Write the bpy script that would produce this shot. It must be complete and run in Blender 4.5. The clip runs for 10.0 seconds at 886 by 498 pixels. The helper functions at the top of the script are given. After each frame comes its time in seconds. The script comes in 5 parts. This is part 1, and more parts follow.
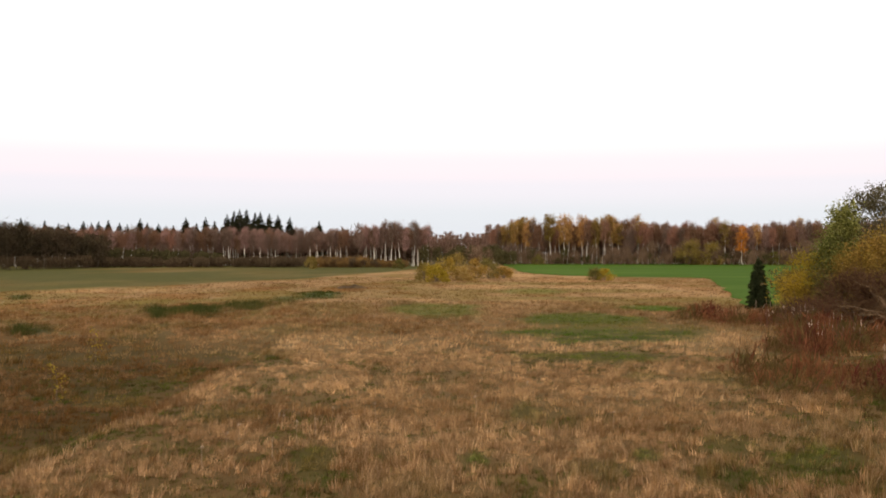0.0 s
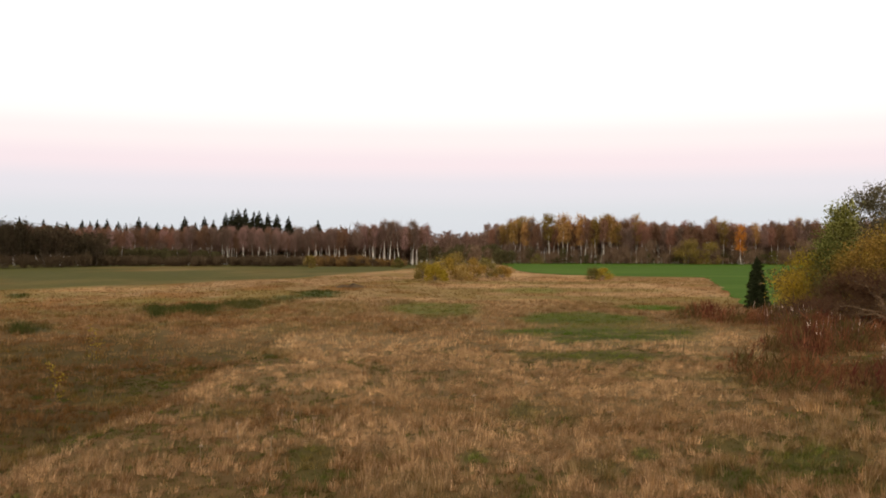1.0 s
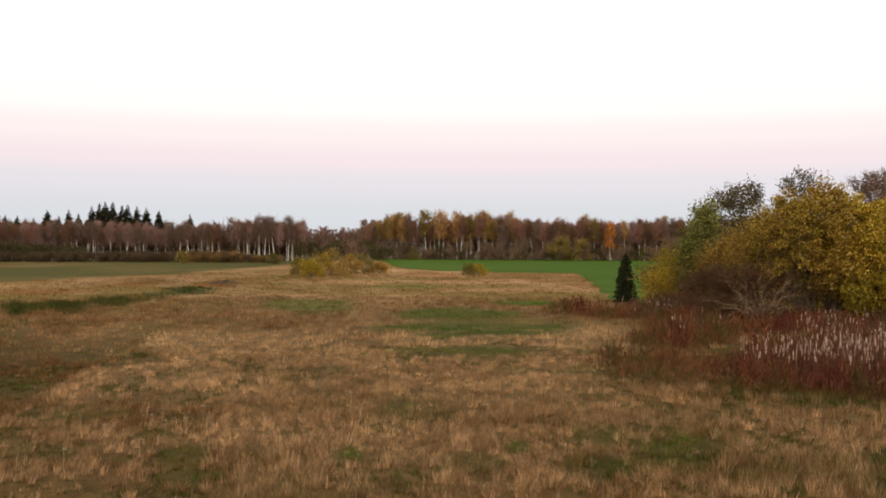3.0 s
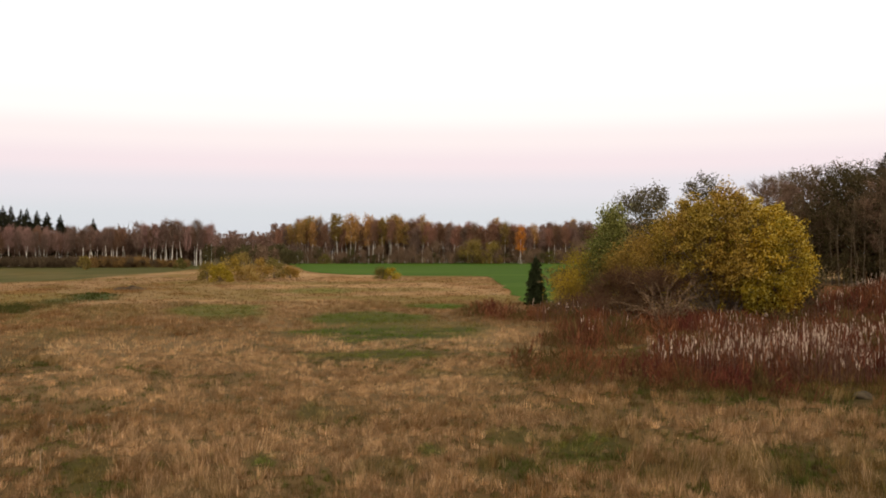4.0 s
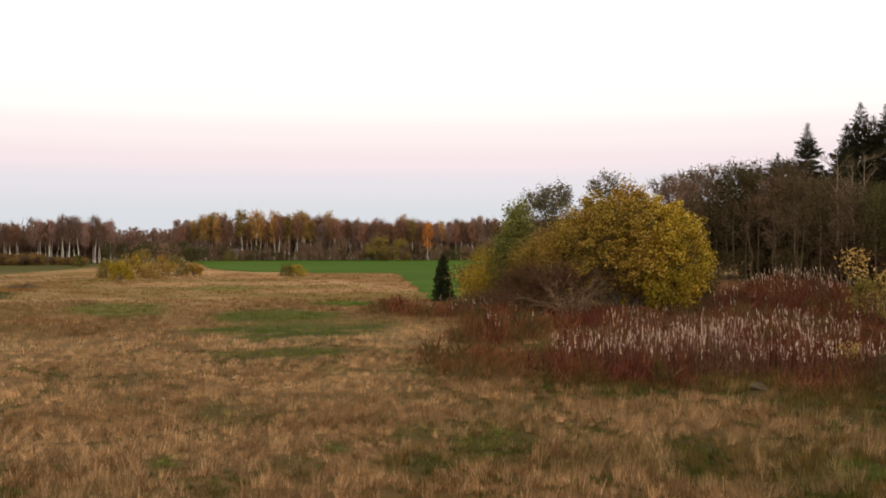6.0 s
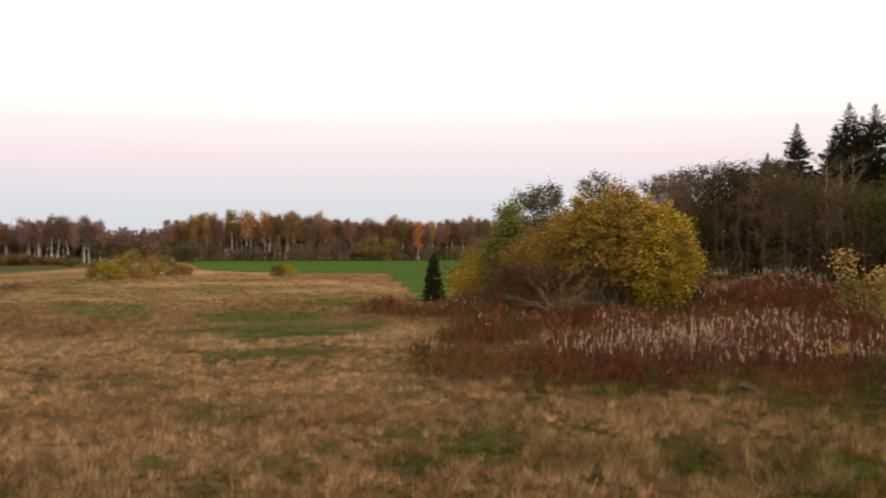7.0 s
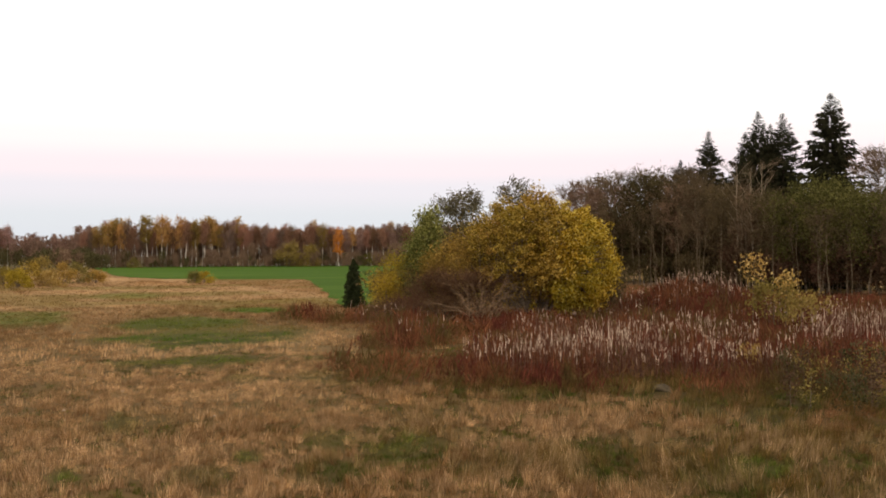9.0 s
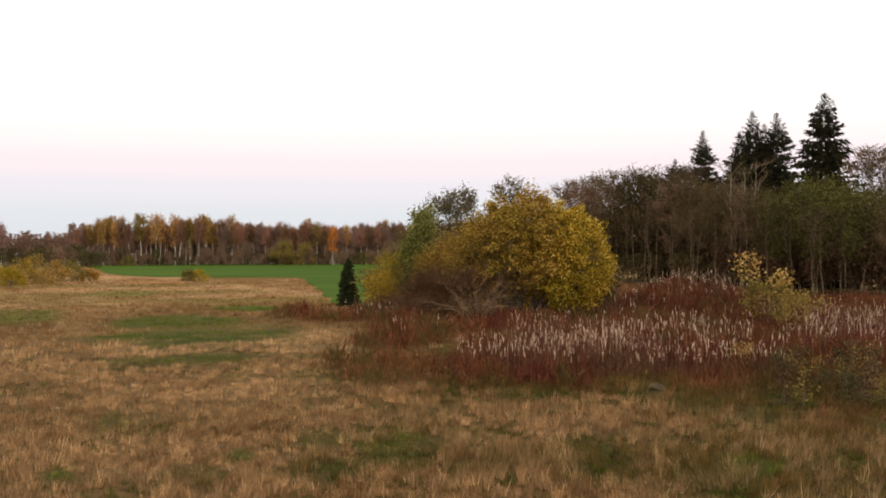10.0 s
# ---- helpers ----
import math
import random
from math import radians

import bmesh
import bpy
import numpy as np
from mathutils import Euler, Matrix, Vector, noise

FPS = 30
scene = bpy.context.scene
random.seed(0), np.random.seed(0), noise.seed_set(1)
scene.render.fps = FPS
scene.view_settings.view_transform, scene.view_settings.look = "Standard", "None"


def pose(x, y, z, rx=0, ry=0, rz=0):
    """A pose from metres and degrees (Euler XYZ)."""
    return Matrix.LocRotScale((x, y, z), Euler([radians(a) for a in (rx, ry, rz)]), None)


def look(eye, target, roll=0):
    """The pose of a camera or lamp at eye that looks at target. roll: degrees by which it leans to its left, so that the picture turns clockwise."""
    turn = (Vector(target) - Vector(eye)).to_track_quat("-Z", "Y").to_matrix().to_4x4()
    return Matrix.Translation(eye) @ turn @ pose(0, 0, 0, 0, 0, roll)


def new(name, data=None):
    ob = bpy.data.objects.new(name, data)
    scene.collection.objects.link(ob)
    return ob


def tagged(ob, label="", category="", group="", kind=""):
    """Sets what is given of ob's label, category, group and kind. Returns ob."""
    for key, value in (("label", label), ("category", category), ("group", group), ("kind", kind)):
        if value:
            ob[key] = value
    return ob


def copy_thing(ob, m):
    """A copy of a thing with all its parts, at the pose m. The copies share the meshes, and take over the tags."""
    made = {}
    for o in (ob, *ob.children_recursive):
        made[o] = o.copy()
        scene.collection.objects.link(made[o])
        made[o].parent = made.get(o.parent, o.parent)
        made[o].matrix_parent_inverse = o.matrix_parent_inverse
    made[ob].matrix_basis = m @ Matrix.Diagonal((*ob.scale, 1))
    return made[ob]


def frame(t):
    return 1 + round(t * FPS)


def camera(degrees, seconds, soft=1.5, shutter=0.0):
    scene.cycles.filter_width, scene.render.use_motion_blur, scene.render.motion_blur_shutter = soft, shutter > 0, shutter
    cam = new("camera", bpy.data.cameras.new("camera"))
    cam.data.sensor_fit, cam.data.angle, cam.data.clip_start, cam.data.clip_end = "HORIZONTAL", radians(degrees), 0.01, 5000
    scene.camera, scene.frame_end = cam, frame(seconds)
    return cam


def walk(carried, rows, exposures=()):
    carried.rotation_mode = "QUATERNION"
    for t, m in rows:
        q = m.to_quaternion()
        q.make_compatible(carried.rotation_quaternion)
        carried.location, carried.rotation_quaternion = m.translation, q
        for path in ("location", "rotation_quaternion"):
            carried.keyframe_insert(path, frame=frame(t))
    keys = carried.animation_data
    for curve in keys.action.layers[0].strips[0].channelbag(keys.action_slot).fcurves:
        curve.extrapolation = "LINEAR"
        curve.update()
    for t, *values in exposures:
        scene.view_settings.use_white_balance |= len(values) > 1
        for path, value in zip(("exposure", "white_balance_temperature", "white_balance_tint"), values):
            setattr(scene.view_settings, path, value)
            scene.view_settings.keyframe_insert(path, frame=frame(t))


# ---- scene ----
# ------------------------------------------------------------------ camera
cam = camera(49.25, 10.0, soft=1.8, shutter=0.45)
EYE_HEIGHT = 4.5
# seconds, yaw, pitch, roll: the camera turns where it stands
TURNS = """
0.0 0 0.201 -0.05
0.5 -0.03 0.123 -0.16
1.0 -0.07 0.15 -0.12
1.2 0.02 0.16 -0.08
1.3 0.06 0.20 -0.05
1.4 -0.58 0.36 -0.01
1.5 -2.754 0.519 0.03
1.6 -5.78 0.45 -0.1
1.7 -7.12 0.33 -0.2
1.8 -7.16 0.15 -0.3
2.0 -7.14 -0.067 -0.35
2.2 -7.07 0.053 -0.18
3.2 -7.50 -0.09 -0.28
3.3 -7.611 -0.095 -0.25
3.4 -8.27 -0.04 -0.15
3.5 -10.39 0.069 -0.04
3.6 -12.12 0.17 0.0
3.7 -12.69 0.22 0.0
3.8 -12.63 0.18 0.0
4.0 -12.592 0.166 -0.01
4.5 -12.598 0.10 0.03
5.0 -12.689 0.041 -0.05
5.1 -13.04 0.12 0.0
5.2 -14.50 0.08 0.03
5.3 -16.54 0.0 0.05
5.4 -18.02 -0.02 0.05
5.5 -18.239 -0.039 0.06
5.7 -18.08 -0.03 0.06
6.8 -18.25 -0.03 0.07
6.9 -18.36 -0.03 0.07
7.0 -18.635 -0.027 0.07
7.1 -19.78 0.02 0.1
7.2 -21.18 0.08 0.13
7.3 -22.36 0.18 0.16
7.4 -23.16 0.26 0.18
7.5 -23.366 0.303 0.19
7.6 -23.22 0.33 0.19
8.0 -22.909 0.378 0.19
8.5 -22.926 0.331 0.22
9.0 -23.361 0.291 0.23
9.5 -23.239 0.248 0.22
10.0 -23.686 0.203 0.14
"""
rows = []
for line in TURNS.split("\n"):
    if line.strip():
        t, yaw, pitch, roll = (float(q) for q in line.split())
        rows.append((t, pose(0, 0, EYE_HEIGHT, 90 + pitch, roll, yaw)))
walk(cam, rows, [(0.0, 0.16), (0.6, 0.04), (1.2, -0.02), (4.5, -0.05), (7.0, -0.05), (8.0, 0.0), (9.0, 0.10), (10.0, 0.09)])

# ------------------------------------------------------------------ light
world = bpy.data.worlds.new("dusk_sky")
scene.world = world
world.use_nodes = True
wn, wl = world.node_tree.nodes, world.node_tree.links
wn.clear()
w_out = wn.new("ShaderNodeOutputWorld")
w_add = wn.new("ShaderNodeAddShader")
w_ramp_bg = wn.new("ShaderNodeBackground")
w_sky_bg = wn.new("ShaderNodeBackground")
w_sky = wn.new("ShaderNodeTexSky")
w_sky.sky_type = "NISHITA"
w_sky.sun_disc = False
w_sky.sun_elevation = radians(2.0)
w_sky.sun_rotation = radians(195)
w_sky_bg.inputs["Strength"].default_value = 0.02
w_tc = wn.new("ShaderNodeTexCoord")
w_sep = wn.new("ShaderNodeSeparateXYZ")
w_map = wn.new("ShaderNodeMapRange")
w_map.inputs["From Min"].default_value = 0.0
w_map.inputs["From Max"].default_value = 0.40
w_ramp = wn.new("ShaderNodeValToRGB")
w_ramp.color_ramp.interpolation = "EASE"
stops = [(0.0, (0.615, 0.647, 0.688)), (0.09, (0.63, 0.665, 0.712)), (0.165, (0.712, 0.69, 0.75)),
         (0.225, (0.835, 0.713, 0.757)), (0.29, (0.90, 0.795, 0.797)), (0.36, (0.965, 0.91, 0.888)), (0.46, (0.99, 0.975, 0.955)), (0.66, (1.0, 0.98, 0.94)), (1.0, (1.03, 0.945, 0.79))]
els = w_ramp.color_ramp.elements
while len(els) < len(stops):
    els.new(0.5)
for e, (p, c) in zip(els, stops):
    e.position, e.color = p, (*c, 1)
w_ramp_bg.inputs["Strength"].default_value = 1.11
wl.new(w_tc.outputs["Generated"], w_sep.inputs[0])
wl.new(w_sep.outputs["Z"], w_map.inputs["Value"])
wl.new(w_map.outputs[0], w_ramp.inputs["Fac"])
wl.new(w_ramp.outputs["Color"], w_ramp_bg.inputs["Color"])
wl.new(w_sky.outputs["Color"], w_sky_bg.inputs["Color"])
wl.new(w_ramp_bg.outputs[0], w_add.inputs[0])
wl.new(w_sky_bg.outputs[0], w_add.inputs[1])
wl.new(w_add.outputs[0], w_out.inputs["Surface"])

sun_data = bpy.data.lights.new("afterglow", "SUN")
sun_data.energy = 0.7
sun_data.angle = radians(35)
sun_data.color = (1.0, 0.84, 0.66)
sun = new("afterglow", sun_data)
sun.matrix_world = look((-20, -80, 38), (0, 0, 0))

# ------------------------------------------------------------------ helpers


def at(bearing, dist):
    """A place by bearing (clockwise from the first view) and distance."""
    b = radians(bearing)
    return dist * math.sin(b), dist * math.cos(b)


def vnoise(x, y, size, seed=0):
    """Smooth value noise, 0 to 1, on arrays."""
    x, y = np.asarray(x, float) / size + 1000.3 + seed * 17.7, np.asarray(y, float) / size + 1000.7 + seed * 31.1
    i, j = np.floor(x), np.floor(y)
    u, v = x - i, y - j
    u, v = u * u * (3 - 2 * u), v * v * (3 - 2 * v)

    def lattice(a, b):
        q = np.sin(a * 127.1 + b * 311.7 + seed * 74.7) * 43758.5453
        return q - np.floor(q)
    top = lattice(i, j) * (1 - u) + lattice(i + 1, j) * u
    low = lattice(i, j + 1) * (1 - u) + lattice(i + 1, j + 1) * u
    return top * (1 - v) + low * v


def fbm(x, y, size, seed=0):
    return 0.55 * vnoise(x, y, size, seed) + 0.3 * vnoise(x, y, size * 0.43, seed + 1) + 0.15 * vnoise(x, y, size * 0.19, seed + 2)


def blot(x, y, bearing, dist, across, along, rough=0.35):
    """Weight 0 to 1 of an uneven oval patch of the ground, across and along the line of sight."""
    b = radians(bearing)
    cx, cy = dist * math.sin(b), dist * math.cos(b)
    a = (x - cx) * math.cos(b) - (y - cy) * math.sin(b)
    l = (x - cx) * math.sin(b) + (y - cy) * math.cos(b)
    q = np.sqrt((a / across) ** 2 + (l / along) ** 2) + rough * 2 * (fbm(x, y, max(across, along) * 0.5, 5) - 0.5)
    return np.clip((1.15 - q) / 0.4, 0, 1)


def swale_weight(x, y):
    """The shallow damp hollow, with a clear near rim."""
    b, d = np.degrees(np.arctan2(x, y)), np.hypot(x, y) + 5.0 * (fbm(x, y, 4.0, 6) - 0.5)
    near = np.interp(b, (-40, -24.6, -16.7, -12.5, -10, -7), (18, 22, 27.5, 37, 47, 62))
    far = np.interp(b, (-40, -24, -16, -11, -8), (60, 57, 54, 55, 60))
    return np.clip((d - near + 1.2) / 5.5, 0, 1) * np.clip((far - d) / 9.0, 0, 1) * (np.abs(b) < 60)


def ground_z(x, y):
    x, y = np.asarray(x, float), np.asarray(y, float)
    d = np.hypot(x, y)
    near = np.clip((130 - d) / 60, 0, 1)
    z = near * (0.5 * (fbm(x, y, 22, 3) - 0.5) + 0.22 * (fbm(x, y, 4.5, 9) - 0.5))
    mx, my = at(38.1, 64.0)
    z = z + 2.0 * np.exp(-(((x - mx) * 0.80 - (y - my) * 0.60) / 4.6) ** 2 - (((x - mx) * 0.60 + (y - my) * 0.80) / 4.5) ** 2)
    z = z - 0.5 * swale_weight(x, y)
    return z


def gz(x, y):
    return float(ground_z(x, y))


STRAW, TAN, BROWN = np.array((0.475, 0.290, 0.143)), np.array((0.35, 0.191, 0.076)), np.array((0.140, 0.064, 0.019))
GREEN, DEEP, OLIVE = np.array((0.082, 0.130, 0.019)), np.array((0.055, 0.062, 0.017)), np.array((0.155, 0.118, 0.033))
RUST, DARK = np.array((0.13, 0.046, 0.021)), np.array((0.085, 0.056, 0.024))


def mixc(a, b, w):
    w = np.asarray(w)[:, None]
    return a * (1 - w) + b * w


# patches of the meadow: bearing, distance, half width, half depth, strength
GREEN_SPOTS = ((7.8, 64.0, 4.2, 7.5, 0.85), (9.3, 54.0, 4.7, 5.5, 1), (12.6, 56.0, 3.6, 5.0, 0.55), (8.5, 42.5, 3.3, 2.2, 0.9), (12.5, 79.0, 3.2, 4.5, 1), (-0.2, 75.0, 3.6, 9.5, 0.7), (5.3, 111.2, 3.88, 9.67, 0.4),
    (-7.7, 20.2, 0.49, 1.59, 0.75), (2.0, 20.0, 0.35, 0.94, 0.9), (41.6, 20.8, 0.55, 0.8, 1), (47.5, 26.5, 0.8, 1.2, 0.9), (11.8, 21.6, 0.31, 0.59, 0.9), (4.9, 26.7, 0.44, 1.85, 0.6), (16.5, 23.3, 0.65, 1.22, 0.5), (21.1, 22.3, 0.97, 1.33, 0.7),
    (-12.9, 27.0, 1.08, 1.20, 0.45), (11.8, 35.8, 0.82, 1.47, 0.5), (16.9, 35.5, 1.59, 2.84, 0.5))
DAMP_SPOTS = ((35.6, 33.5, 3.44, 3.16, 0.8), (38.7, 29.1, 0.90, 3.00, 0.6), (42.4, 27.6, 0.99, 1.51, 0.7), (47.2, 26.7, 0.86, 1.02, 0.9), (25.7, 20.0, 0.82, 1.15, 0.3),
    (32.3, 19.8, 0.68, 1.26, 0.3), (39.1, 19.9, 0.89, 1.09, 0.3), (22.0, 21.9, 0.70, 0.75, 0.6), (16.4, 19.8, 0.69, 1.52, 0.5), (5.9, 25.9, 1.30, 2.51, 0.15), (31.0, 32.2, 3.0, 2.4, 0.75), (40.5, 32.0, 3.6, 2.4, 0.8), (45.0, 31.0, 3.0, 2.4, 0.75), (27.0, 33.5, 2.4, 2.2, 0.55), (9.3, 19.7, 0.67, 0.98, 0.5))
RUSH_SPOTS = ((-16.4, 75.4, 1.18, 9.34, 1), (-14.2, 77.5, 2.63, 6.86, 1), (-11.6, 82.3, 1.98, 6.07, 0.9), (-9.1, 91.2, 1.68, 7.52, 0.8), (-7.3, 101.5, 2.47, 8.01, 1), (-23.3, 61.4, 1.38, 4.98, 1),
    (-23.7, 105.8, 1.02, 6.68, 0.9), (-2.7, 83.3, 1.46, 5.43, 0.4))
BROWN_SPOTS = ((-22.9, 43.0, 2.54, 4.92, 0.8), (-14.8, 40.9, 3.47, 4.69, 0.8), (-17.3, 29.4, 1.80, 2.37, 0.8), (-22.9, 30.4, 1.48, 3.37, 0.7), (-13.9, 59.9, 2.04, 4.54, 0.8), (-2.4, 54.1, 1.26, 1.52, 0.9),
    (-11.0, 26.2, 1.05, 2.20, 0.3), (-4.7, 57.4, 3.01, 3.86, 0.4), (-10.0, 131.4, 4.54, 11.12, 0.4), (-20.3, 53.1, 1.75, 2.76, 0.6), (3.3, 44.2, 0.77, 2.03, 0.5), (16.5, 25.1, 0.42, 0.63, 0.6),
    (-12.0, 21.0, 2.2, 3.2, 0.4), (-7.5, 19.5, 1.2, 1.8, 0.35), (-4.1, 20.6, 0.72, 1.10, 0.5), (-5.4, 123.7, 2.16, 9.96, 0.8))
OLIVE_SPOTS = ((-18.9, 33.8, 1.22, 1.27, 0.9), (-16.5, 37.8, 1.06, 2.14, 0.8), (-10.3, 42.9, 1.18, 2.59, 0.9), (-22.9, 24.1, 1.04, 0.77, 0.8), (-19.7, 26.4, 0.87, 0.85, 0.8), (-14.8, 40.9, 0.93, 1.69, 0.5),
    (-9.4, 58.0, 1.67, 3.46, 0.5), (-17.3, 90.1, 3.52, 7.09, 0.6), (-13.9, 61.2, 1.39, 2.84, 0.3), (-6.1, 77.8, 2.71, 6.30, 0.4))
PALE_SPOTS = ((-23.7, 21.7, 1.2, 0.8, 1), (-19.7, 23.6, 1.3, 1.1, 1), (-15.4, 28.2, 1.8, 1.6, 1), (-12.6, 31.6, 1.8, 2.0, 1), (-10.0, 35.6, 1.8, 2.4, 0.9), (-4.1, 39.7, 4.2, 7.5, 0.9), (1.0, 37.0, 6.0, 8.0, 0.8), (7.0, 34.5, 4.5, 5.0, 0.75), (12.0, 32.5, 3.5, 4.0, 0.8), (4.0, 33.0, 5.0, 7.0, 0.85), (13.5, 40.0, 4.0, 5.0, 0.6),
    (0.6, 32.8, 2.30, 3.11, 0.6), (2.6, 67.3, 1.18, 5.92, 0.8), (7.3, 156.7, 5.45, 12.75, 0.7), (2.6, 49.9, 1.75, 2.59, 0.5), (-2.7, 24.5, 1.14, 3.17, 0.5), (-18.8, 122.3, 10.15, 11.13, 0.6),
    (-12.6, 51.1, 2.33, 2.65, 0.4))
STRAW_SPOTS = ((27.4, 25.5, 2.08, 3.26, 0.15), (35.6, 24.4, 1.26, 2.29, 0.2), (44.8, 22.7, 1.48, 1.37, 0.35), (40.6, 25.0, 0.84, 1.56, 0.5), (0.6, 43.5, 2.11, 9.45, 0.5), (16.0, 28.5, 1.32, 2.64, 0.4),
    (19.0, 24.7, 0.58, 1.99, 0.5))
RUST_SPOTS = ((17.0, 64.9, 3.58, 5.48, 1), (20.9, 38.3, 2.8, 6.24, 0.72), (25.0, 35.6, 1.46, 4.69, 0.9), (29.0, 43.9, 2.81, 11.98, 0.9), (33.3, 47.0, 2.98, 13.71, 1), (37.8, 56.2, 4.46, 25.79, 1),
    (42.7, 46.2, 2.81, 12.62, 1), (46.2, 50.2, 2.71, 18.63, 1), (21.4, 54.5, 2.87, 7.87, 0.9), (46.2, 28.6, 1.08, 3.49, 0.7))
FLUFF_SPOTS = ((26.7, 36.5, 1.35, 5.08, 0.6), (30.4, 37.1, 2.04, 6.48, 1), (34.3, 37.1, 2.25, 6.84, 1), (38.1, 37.7, 2.02, 5.66, 0.8), (41.5, 38.8, 1.59, 4.58, 0.45), (45.9, 48.1, 2.34, 8.57, 0.9),
    (47.9, 57.0, 1.82, 7.83, 0.7), (29.4, 48.9, 1.14, 3.10, 0.5), (34.6, 42.0, 1.51, 2.97, 0.9))
RUST_FAR = ((37.0, 62.0, 7.0, 9.0, 1.0), (43.0, 78.0, 11.0, 18.0, 1.0), (50.0, 66.0, 10.0, 18.0, 1.0), (36.0, 88.0, 9.0, 16.0, 0.8), (33.0, 78.0, 6.0, 16.0, 1.0), (25.0, 60.0, 6.0, 8.0, 1.0), (35.0, 71.0, 6.0, 8.0, 1.0), (34.4, 66.0, 5.0, 6.5, 1.0), (42.0, 106.0, 18.0, 16.0, 1.0), (34.0, 112.0, 14.0, 30.0, 1.0))


def spots(x, y, which, rough=0.3):
    w = np.zeros_like(x)
    for q in which:
        w = np.maximum(w, q[4] * blot(x, y, *q[:4], rough))
    return w


def green_weight(x, y):
    """Where the sward is fresh green and short."""
    return np.maximum(spots(x, y, GREEN_SPOTS, 0.55), spots(x, y, DAMP_SPOTS))


def rush_weight(x, y):
    """Where dark green rushes and sedge stand."""
    return spots(x, y, RUSH_SPOTS, 0.4) * np.clip((fbm(x, y * 0.5, 3.0, 77) - 0.22) * 7, 0, 1)


def rust_weight(x, y):
    """Where red-brown dead forbs stand."""
    return np.maximum(spots(x, y, RUST_SPOTS, 0.8), spots(x, y, RUST_FAR))


def olive_field(x, y):
    """Weight of the mown olive field beyond the meadow."""
    edge = 112 + (x + 47) * 2.1 + np.clip(x + 25, 0, 90) * 3.2 + 16 * (fbm(x, y * 0.4, 12, 71) - 0.5)
    return np.clip((y - edge + 6) / 14, 0, 1) * (x < 15)


def cover(x, y):
    """Colour of the sward at places x, y; single tufts vary on it."""
    d = np.hypot(x, y)
    n1, n2, n3, n4 = fbm(x, y, 9, 11), fbm(x, y, 2.4, 21), fbm(x, y, 34, 31), fbm(x, y, 4.2, 61)
    c = mixc(np.tile(TAN, (len(x), 1)), STRAW, np.clip((n1 - 0.40) * 3.0, 0, 0.75))
    c = mixc(c, BROWN, np.clip((0.46 - n1) * 4, 0, 0.5))
    c = mixc(c, OLIVE, np.clip((n4 - 0.56) * 4 + (n3 - 0.5) * 1.5, 0, 0.5))
    c = mixc(c, np.array((0.26, 0.168, 0.092)), np.clip((d - 45) / 40, 0, 0.6))
    streak = 0.55 * fbm(x, y * 0.3, 4.5, 95) + 0.45 * fbm(x * 0.8, y * 0.5, 11.0, 96)
    far = np.clip((d - 60) / 30, 0, 1)
    c = mixc(c, BROWN * 1.35, np.clip((0.48 - streak) * 8, 0, 0.6) * far)
    c = mixc(c, STRAW * 0.95, np.clip((streak - 0.55) * 8, 0, 0.5) * far)
    c = mixc(c, OLIVE, np.clip((fbm(x * 0.6, y, 12.0, 97) - 0.475) * 7, 0, 0.7) * far)
    rough = np.clip((d - 68) / 18, 0, 1) * np.interp(np.degrees(np.arctan2(x, y)), (-4, 3), (1, 0))
    c = mixc(c, np.where((streak > 0.52)[:, None], np.array((0.23, 0.142, 0.070)), np.where((n1 > 0.5)[:, None], OLIVE * 0.95, BROWN * 1.4)), rough * 0.62)
    dim = blot(x, y, -19.0, 74.0, 19.0, 30.0, 0.3)
    c = mixc(c, np.where((n4 > 0.5)[:, None], OLIVE * 0.95, BROWN * 1.45), np.clip(dim * (0.5 + 1.6 * (n2 - 0.4)), 0, 0.75))
    belt = np.interp(d, (25, 31, 50, 62), (0, 1, 1, 0)) * np.interp(np.degrees(np.arctan2(x, y)), (-17, -10, 16, 22), (0, 1, 1, 0))
    c = mixc(c, np.array((0.66, 0.422, 0.218)), belt * np.clip(0.72 + 1.2 * (n1 - 0.5), 0.35, 0.92))
    dry = np.interp(np.degrees(np.arctan2(x, y)), (-12, -6), (1, 0)) * np.clip((27 - d) / 4, 0, 1)
    c = mixc(c, STRAW * 1.12, dry * np.clip(0.45 + 1.5 * (n2 - 0.45), 0.1, 0.8))
    lush = np.clip((np.degrees(np.arctan2(x, y)) - 10) / 10, 0, 1) * np.clip((36 - d) / 8, 0, 1)
    c = mixc(c, OLIVE * 0.92, lush * np.clip(0.32 + 2.8 * (n4 - 0.5), 0.04, 0.85))
    swale = swale_weight(x, y)
    hollow = mixc(np.tile(BROWN * 0.86, (len(x), 1)), OLIVE * 0.58, np.clip((n4 - 0.44) * 7, 0, 1))
    hollow = mixc(hollow, TAN * 0.7, np.clip((n2 - 0.60) * 7, 0, 0.7))
    c = mixc(c, hollow, np.clip(swale * (0.80 + 1.8 * (n2 - 0.48)), 0, 0.92))
    c = mixc(c, BROWN * 0.95, spots(x, y, BROWN_SPOTS) * 0.85)
    c = mixc(c, STRAW * 0.95, np.maximum(spots(x, y, PALE_SPOTS), spots(x, y, STRAW_SPOTS)) * np.clip(0.55 + 1.5 * (n2 - 0.4), 0, 1))
    c = mixc(c, OLIVE * 1.1, spots(x, y, OLIVE_SPOTS) * 0.9)
